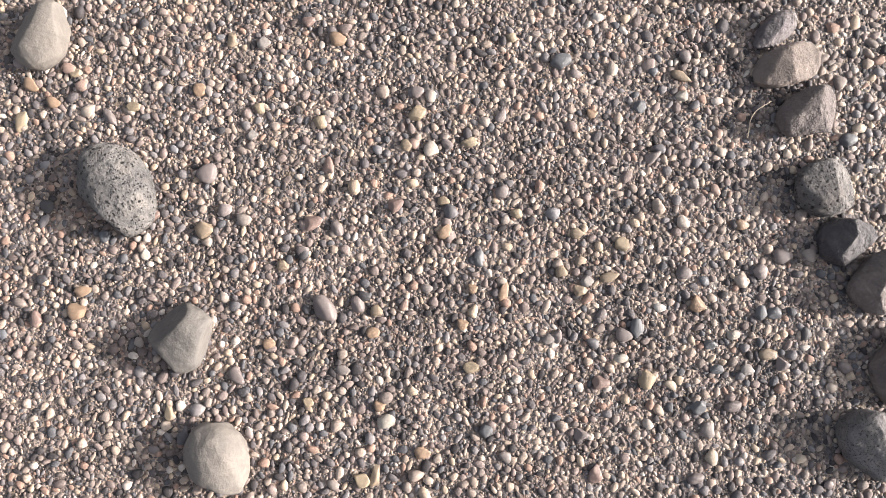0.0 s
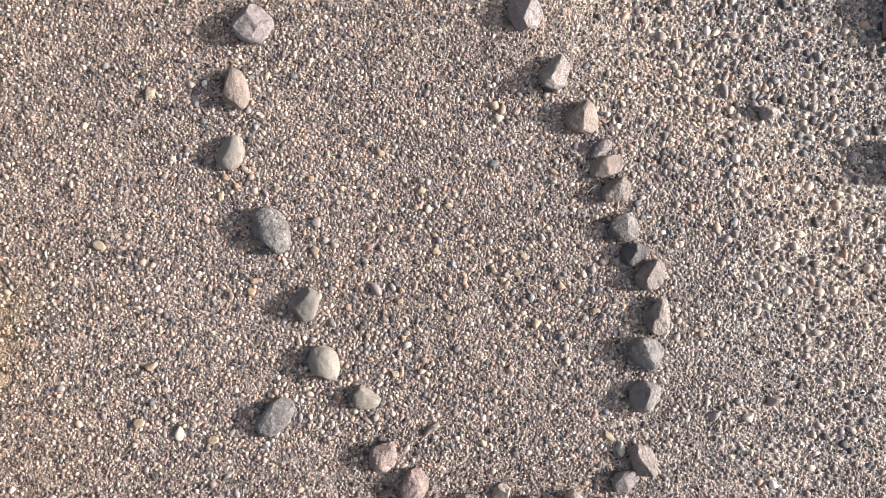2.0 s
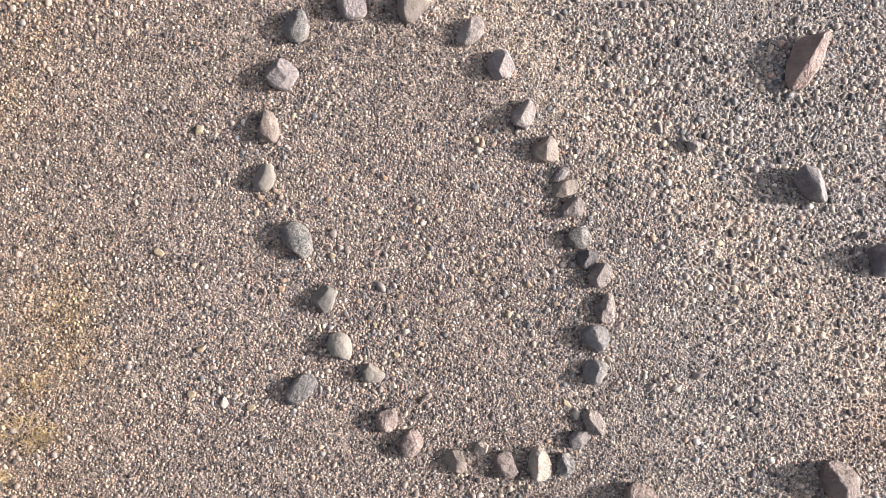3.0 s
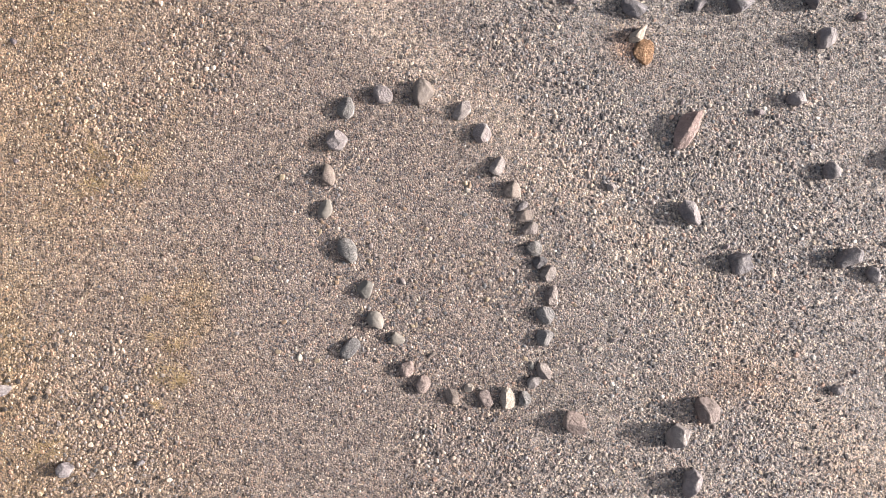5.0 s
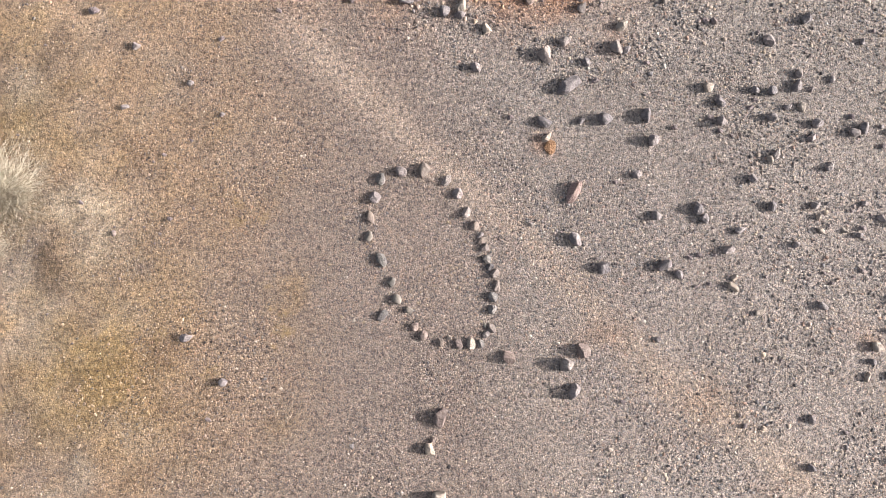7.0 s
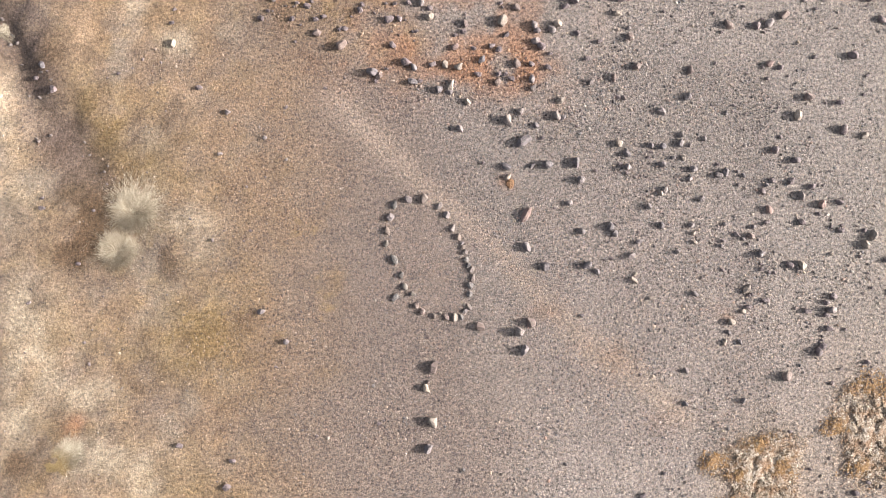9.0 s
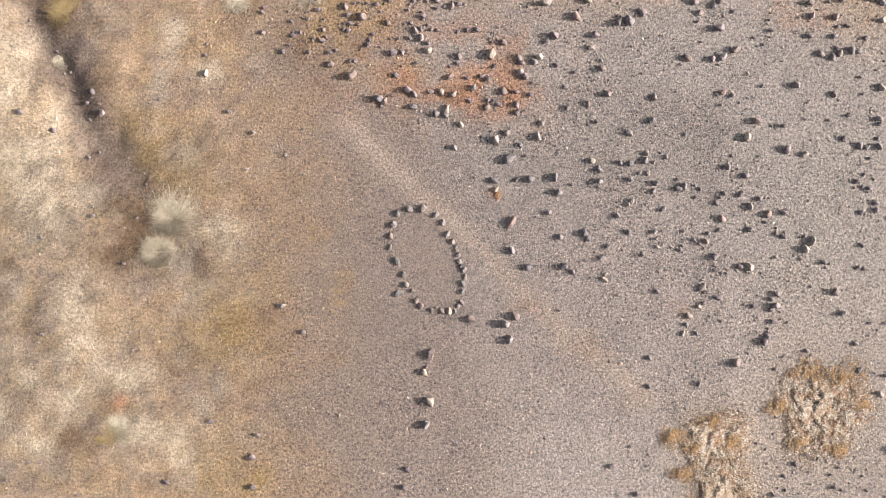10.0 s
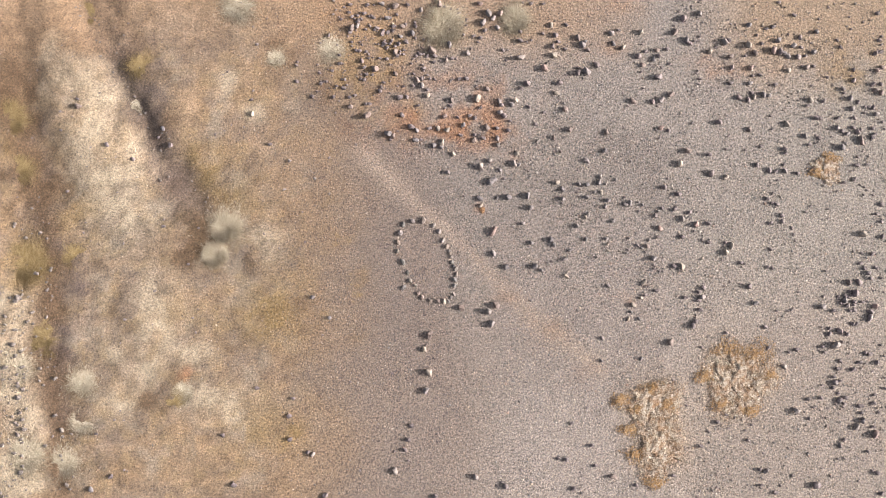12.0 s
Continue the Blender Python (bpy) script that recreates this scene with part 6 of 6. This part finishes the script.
def gravel(name, box, layers, seed, label, hole=None, res=0.004):
    """Flat-lying pebbles of several sizes, packed without overlap, joined into one mesh. layers: tries a square metre, least and greatest size, shape, height above the earth in widths."""
    rng = np.random.default_rng(seed)
    x0, x1, y0, y1 = box[0] - 0.5, box[1] + 0.5, box[2] - 0.5, box[3] + 0.5
    pad = 24
    taken = np.zeros((int((y1 - y0) / res) + 2 * pad, int((x1 - x0) / res) + 2 * pad), bool)
    VV, FF, CC, base = [], [], [], 0
    for tries, small, large, shape, proud in layers:
        n = int(tries * (x1 - x0) * (y1 - y0))
        X, Y = rng.uniform(x0, x1, n), rng.uniform(y0, y1, n)
        keep = rng.uniform(size=n) < depth_in(X, Y, box)
        if hole:
            keep &= rng.uniform(size=n) >= depth_in(X, Y, hole)
        X, Y = X[keep], Y[keep]
        # coarser drifts on the stony side, bare silt on the ochre side and the trodden path
        drift = np.exp(-(near_line(X, Y, [(1.3, 0.9), (1.75, 0.0), (1.9, -1.3)])[0] / 0.45) ** 2)
        coarse = ramp01(fbm(X, Y, 1.0, 4, 72) + 0.10 * ramp01(X, 0.9, 2.0) + 0.20 * drift, 0.46, 0.70)
        share = (0.12 + 0.88 * coarse if large > 0.043 else 0.72 + 0.45 * fbm(X, Y, 3.0, 2, 71)) * (1 - 0.9 * ramp01(-X, 2.0, 7.0)) * (1 - 0.4 * trodden(X, Y))
        keep = rng.uniform(size=len(X)) < share
        X, Y, coarse = X[keep], Y[keep], coarse[keep]
        n = len(X)
        L = (small + (large - small) * rng.uniform(size=n) ** 1.7) * (0.9 + 0.25 * coarse)
        W, A = L * rng.uniform(0.48, 0.92, n), rng.uniform(0, math.pi, n)
        gi, gj = ((Y - y0) / res).astype(int) + pad, ((X - x0) / res).astype(int) + pad
        ok = fitted(taken, gi, gj, L, W, A, res)
        X, Y, L, W, A = X[ok], Y[ok], L[ok], W[ok], A[ok]
        n = len(X)
        B, F = SHAPE[shape]
        angle = np.arctan2(B[:, 1], B[:, 0])[None]
        bulge = 1 + 0.17 * np.sin(2 * angle + rng.uniform(0, 6.28, (n, 1))) * rng.uniform(0, 1, (n, 1)) + 0.17 * np.sin(3 * angle + rng.uniform(0, 6.28, (n, 1))) * rng.uniform(0, 1, (n, 1))
        bulge = bulge * (1 + 0.09 * rng.uniform(-1, 1, (n, len(B))))
        P = np.repeat(B[None], n, 0)
        P[..., :2] *= bulge[..., None]
        # one side of the crown lies lower, so that no two catch the light alike
        slope, way = rng.uniform(0, 0.42, (n, 1)), rng.uniform(0, 6.28, (n, 1))
        P[..., 2] -= slope * np.maximum(0, P[..., 0] * np.cos(way) + P[..., 1] * np.sin(way)) * (P[..., 2] > 0.2)
        high = W * rng.uniform(0.7, 1.35, n) * proud
        P = P * np.stack([L / 2, W / 2, high], 1)[:, None]
        c, s = np.cos(A)[:, None], np.sin(A)[:, None]
        P = np.stack([P[..., 0] * c - P[..., 1] * s + X[:, None], P[..., 0] * s + P[..., 1] * c + Y[:, None], P[..., 2] + height(X, Y)[:, None]], -1)
        VV.append(P.reshape(-1, 3))
        FF.append((F[None] + (np.arange(n) * len(B))[:, None, None]).reshape(-1, 3) + base)
        CC.append(np.repeat(soil(X, Y), len(B), 0))
        base += n * len(B)
    me = mesh_from(name, np.concatenate(VV), np.concatenate(FF), M_GRAVEL if res < 0.004 else M_PLAIN_GRAVEL, res < 0.004)
    add_soil(me, np.concatenate(CC))
    return tagged(new(name, me), label, "gravel", kind="stuff")


NEAR, MIDDLE, ROUND, WIDE, WHOLE = (-1.3, 1.35, -0.8, 0.85), (-2.9, 3.1, -1.7, 1.9), (-4.9, 5.1, -2.8, 3.1), (-7.6, 8.2, -4.3, 5.0), (-15.5, 17.0, -9.0, 10.2)
gravel("gravel_inside_ring", NEAR, [(420, 0.028, 0.044, "large", 0.32), (4200, 0.019, 0.031, "large", 0.30), (9000, 0.013, 0.020, "medium", 0.29), (14000, 0.008, 0.013, "small", 0.29), (9000, 0.005, 0.008, "chip", 0.3)], 11,
       "rounded mixed pebbles in grey, mauve, tan and cream", None, 0.0016)
gravel("gravel_round_ring", MIDDLE, [(280, 0.032, 0.050, "medium", 0.31), (1500, 0.020, 0.032, "small", 0.34), (3800, 0.013, 0.020, "chip", 0.38)], 12,
       "rounded mixed pebbles around the stone ring", NEAR, 0.003)
gravel("gravel_beside_ring", ROUND, [(160, 0.036, 0.056, "small", 0.33), (900, 0.022, 0.036, "chip", 0.36), (1100, 0.016, 0.024, "chip", 0.40)], 15,
       "mixed pebbles and grit on the plain", MIDDLE, 0.005)
gravel("gravel_of_plain", WIDE, [(8, 0.060, 0.085, "medium", 0.40), (70, 0.042, 0.064, "small", 0.42), (700, 0.025, 0.040, "chip", 0.36)], 13,
       "coarse pebbles strewn over the plain", ROUND, 0.008)
gravel("gravel_far_out", WHOLE, [(4, 0.060, 0.090, "medium", 0.42), (17, 0.045, 0.072, "small", 0.40), (85, 0.030, 0.048, "chip", 0.34)], 14, "coarse gravel strewn over the outer plain", WIDE, 0.012)

# ---- single pebbles, parts of the ground ----
MAUVE, ROSE, CREAM = tinted_pebble("mauve_pebble", (0.165, 0.137, 0.132)), tinted_pebble("rose_pebble", (0.20, 0.140, 0.122)), tinted_pebble("cream_pebble", (0.27, 0.215, 0.15))
PEACH, DARK, WHITE = tinted_pebble("peach_pebble", (0.25, 0.172, 0.118)), tinted_pebble("dark_pebble", (0.11, 0.111, 0.119)), tinted_pebble("white_pebble", (0.33, 0.30, 0.26))
GREY, TAN = tinted_pebble("grey_pebble", (0.225, 0.203, 0.19)), tinted_pebble("tan_pebble", (0.23, 0.178, 0.128))
PEBBLE_SHAPES = {}


def pebble(x, y, l, w, turn, mat):
    """One larger pebble, a part of the ground; alike ones share a mesh."""
    kind = (mat.name, int(abs(x * 997 + y * 331)) % 3)
    if kind not in PEBBLE_SHAPES:
        V, F = stone_shape(3 if mat is not M_PEBBLE else 2, 1.0, 1.0, 1.0, 0.15 * kind[1], 4 + 2 * kind[1], 50 + 7 * len(PEBBLE_SHAPES), 0.0)
        PEBBLE_SHAPES[kind] = mesh_from("pebble", V, F, mat)
    ob = new("pebble", PEBBLE_SHAPES[kind])
    ob.parent = ground
    h = w * 0.55
    ob.matrix_world = pose(x, y, float(height(x, y)) + h * 0.2, 0, 0, turn) @ Matrix.Diagonal((l, w, h, 1))
    return ob


pebble(-0.285, -0.151, 0.075, 0.052, -35, MAUVE)
pebble(-0.316, 0.057, 0.049, 0.038, 20, ROSE)
pebble(-0.302, 0.301, 0.035, 0.033, 0, CREAM)
pebble(-0.260, 0.506, 0.043, 0.035, 0, PEACH)
pebble(-0.067, 0.375, 0.035, 0.030, 0, MAUVE)
pebble(-0.067, 0.322, 0.046, 0.033, 45, CREAM)
pebble(0.282, 0.452, 0.052, 0.041, 10, DARK)
pebble(-0.570, 0.174, 0.052, 0.046, 40, MAUVE)
pebble(-0.577, 0.040, 0.043, 0.041, 30, TAN)
pebble(-0.596, 0.380, 0.033, 0.033, 0, PEACH)
pebble(-0.756, 0.338, 0.035, 0.027, 0, CREAM)
pebble(-0.452, 0.335, 0.030, 0.027, 0, CREAM)
pebble(-0.281, 0.194, 0.046, 0.030, 90, ROSE)
pebble(-0.117, 0.100, 0.041, 0.035, 30, ROSE)
pebble(0.002, 0.035, 0.041, 0.033, 70, PEACH)
pebble(-0.002, 0.110, 0.030, 0.024, 0, TAN)
pebble(0.083, -0.030, 0.041, 0.027, 90, DARK)
pebble(0.173, 0.079, 0.030, 0.024, 0, CREAM)
pebble(0.425, 0.006, 0.038, 0.035, -40, CREAM)
pebble(0.318, 0.032, 0.035, 0.027, 0, TAN)
pebble(0.341, -0.083, 0.033, 0.030, 0, GREY)
pebble(0.457, -0.195, 0.049, 0.035, 80, DARK)
pebble(0.426, -0.212, 0.043, 0.033, -20, MAUVE)
pebble(0.603, -0.140, 0.041, 0.038, -40, PEACH)
pebble(0.478, -0.315, 0.043, 0.041, -45, CREAM)
pebble(0.063, -0.287, 0.038, 0.030, 0, CREAM)
pebble(0.142, -0.106, 0.052, 0.024, 80, PEACH)
pebble(0.069, -0.102, 0.024, 0.024, 0, PEACH)
pebble(0.504, 0.220, 0.049, 0.027, 35, MAUVE)
pebble(0.475, 0.344, 0.035, 0.035, 45, DARK)
pebble(0.576, 0.416, 0.052, 0.024, -25, TAN)
pebble(0.578, 0.368, 0.033, 0.030, 45, WHITE)
pebble(0.715, 0.053, 0.035, 0.027, 0, PEACH)
pebble(0.809, -0.024, 0.049, 0.035, -10, MAUVE)
pebble(0.755, -0.158, 0.038, 0.030, 80, DARK)
pebble(0.784, -0.158, 0.035, 0.030, 0, DARK)
pebble(-0.137, -0.414, 0.046, 0.033, 10, WHITE)
pebble(-0.050, -0.487, 0.041, 0.030, 0, PEACH)
pebble(-0.192, -0.551, 0.038, 0.035, 0, CREAM)
pebble(-0.161, -0.539, 0.054, 0.024, 80, TAN)
pebble(-0.321, -0.370, 0.027, 0.024, 0, CREAM)
pebble(-0.493, -0.311, 0.049, 0.030, -55, MAUVE)
pebble(-0.416, -0.234, 0.030, 0.027, 0, PEACH)
pebble(-0.151, -0.379, 0.027, 0.027, 0, PEACH)
pebble(-0.650, -0.397, 0.038, 0.022, 90, CREAM)
pebble(-0.874, -0.158, 0.043, 0.041, 0, PEACH)
pebble(-1.027, 0.300, 0.054, 0.030, 85, CREAM)
pebble(-0.951, 0.348, 0.033, 0.030, 0, PEACH)
pebble(-0.815, 0.312, 0.046, 0.027, -40, MAUVE)
pebble(-0.519, 0.505, 0.038, 0.027, 90, TAN)
pebble(-0.442, 0.496, 0.035, 0.033, 0, GREY)
pebble(-0.466, 0.269, 0.030, 0.027, 0, GREY)
pebble(-0.091, 0.244, 0.033, 0.030, 0, TAN)
pebble(0.059, 0.251, 0.041, 0.024, 15, CREAM)
pebble(0.007, 0.246, 0.030, 0.027, 0, MAUVE)
pebble(0.162, 0.511, 0.027, 0.024, 0, CREAM)
pebble(-0.334, 0.552, 0.033, 0.030, 0, ROSE)
pebble(0.324, -0.106, 0.033, 0.030, 0, TAN)
pebble(0.280, -0.059, 0.030, 0.030, 0, TAN)
pebble(0.356, -0.534, 0.046, 0.033, 80, ROSE)
pebble(0.324, -0.443, 0.038, 0.030, 0, MAUVE)
pebble(0.098, -0.437, 0.033, 0.033, 0, DARK)
pebble(0.045, -0.187, 0.027, 0.027, 0, PEACH)
pebble(0.419, -0.265, 0.035, 0.022, 0, WHITE)
pebble(0.371, -0.322, 0.043, 0.033, 0, ROSE)
pebble(0.718, -0.291, 0.035, 0.027, 0, GREY)
pebble(0.768, -0.254, 0.046, 0.027, 10, TAN)
pebble(0.802, -0.278, 0.035, 0.035, 0, MAUVE)
pebble(0.687, -0.209, 0.030, 0.024, 0, WHITE)
pebble(0.633, -0.232, 0.033, 0.027, 0, DARK)
pebble(0.645, -0.291, 0.033, 0.024, 0, DARK)
pebble(0.603, -0.377, 0.041, 0.038, 30, DARK)
pebble(0.683, -0.377, 0.041, 0.033, 40, MAUVE)
pebble(0.592, -0.546, 0.038, 0.033, 40, MAUVE)
pebble(0.266, -0.213, 0.035, 0.033, 60, MAUVE)
pebble(-0.386, -0.047, 0.030, 0.027, 0, TAN)
pebble(-0.339, -0.013, 0.030, 0.027, 0, MAUVE)
pebble(-0.259, 0.041, 0.041, 0.033, -40, MAUVE)
pebble(-0.207, -0.141, 0.041, 0.038, -30, MAUVE)
pebble(-0.161, -0.154, 0.030, 0.030, 0, TAN)
pebble(-0.717, -0.021, 0.030, 0.024, 80, WHITE)
pebble(-0.974, -0.176, 0.041, 0.030, 90, ROSE)
pebble(-0.862, -0.109, 0.041, 0.027, 20, PEACH)
pebble(-0.169, -0.207, 0.033, 0.027, 0, PEACH)
pebble(0.395, -0.072, 0.049, 0.024, 15, TAN)
pebble(0.975, 0.259, 0.041, 0.035, 0, DARK)
pebble(0.951, -0.286, 0.035, 0.030, 0, MAUVE)
pebble(0.359, 0.323, 0.030, 0.024, 0, PEACH)
pebble(-0.901, 0.421, 0.027, 0.024, 0, CREAM)
pebble(-1.007, 0.390, 0.043, 0.030, -30, PEACH)
pebble(-0.699, 0.074, 0.033, 0.027, 0, ROSE)
pebble(0.311, 0.675, 0.052, 0.047, 0, WHITE)
pebble(0.328, 0.723, 0.066, 0.033, 80, PEACH)
pebble(0.287, 0.740, 0.047, 0.043, 0, CREAM)
pebble(1.114, 1.082, 0.052, 0.047, 0, GREY)
pebble(1.414, 0.812, 0.076, 0.047, -60, MAUVE)
pebble(-1.375, 0.797, 0.062, 0.047, 70, CREAM)
pebble(-1.600, 0.063, 0.062, 0.047, -30, CREAM)
pebble(-1.342, -0.507, 0.062, 0.038, 30, PEACH)
pebble(-1.398, -0.773, 0.052, 0.047, 0, CREAM)
pebble(0.822, -0.850, 0.066, 0.033, -40, CREAM)
pebble(0.879, -0.912, 0.071, 0.043, 80, WHITE)
pebble(1.085, -0.591, 0.047, 0.028, -50, WHITE)
pebble(1.279, -0.370, 0.043, 0.033, 0, TAN)
pebble(1.491, -0.766, 0.062, 0.047, 30, WHITE)
pebble(1.623, -0.686, 0.085, 0.052, 15, MAUVE)
pebble(-1.049, -0.855, 0.052, 0.043, 0, CREAM)
pebble(-1.208, -0.824, 0.071, 0.047, 80, WHITE)
pebble(1.365, 1.045, 0.062, 0.043, 60, MAUVE)
pebble(1.662, 0.861, 0.052, 0.043, 0, DARK)
pebble(1.364, 0.137, 0.047, 0.038, 0, PEACH)
pebble(1.327, -0.754, 0.071, 0.047, 40, MAUVE)
pebble_rng = np.random.default_rng(31)
for k in range(170):
    px, py, size = pebble_rng.uniform(-1.35, 1.45), pebble_rng.uniform(-0.85, 0.9), pebble_rng.uniform(0.024, 0.04)
    pebble(px, py, size, size * pebble_rng.uniform(0.65, 0.95), pebble_rng.uniform(0, 180), M_PEBBLE)


def dry_stalk():
    """A bent dry grass stalk caught beside a stone of the ring."""
    cu = bpy.data.curves.new("dry_stalk", 'CURVE')
    cu.dimensions, cu.bevel_depth, cu.bevel_resolution = '3D', 0.0011, 1
    sp = cu.splines.new('BEZIER')
    sp.bezier_points.add(2)
    for p, co in zip(sp.bezier_points, ((0.775, 0.345, 0.035), (0.735, 0.315, 0.03), (0.728, 0.262, 0.012))):
        p.co, p.handle_left_type, p.handle_right_type = co, 'AUTO', 'AUTO'
    cu.materials.append(M_STRAW)
    return tagged(new("dry_stalk", cu), "thin bent dry grass stalk lying beside a stone", "grass")


dry_stalk()
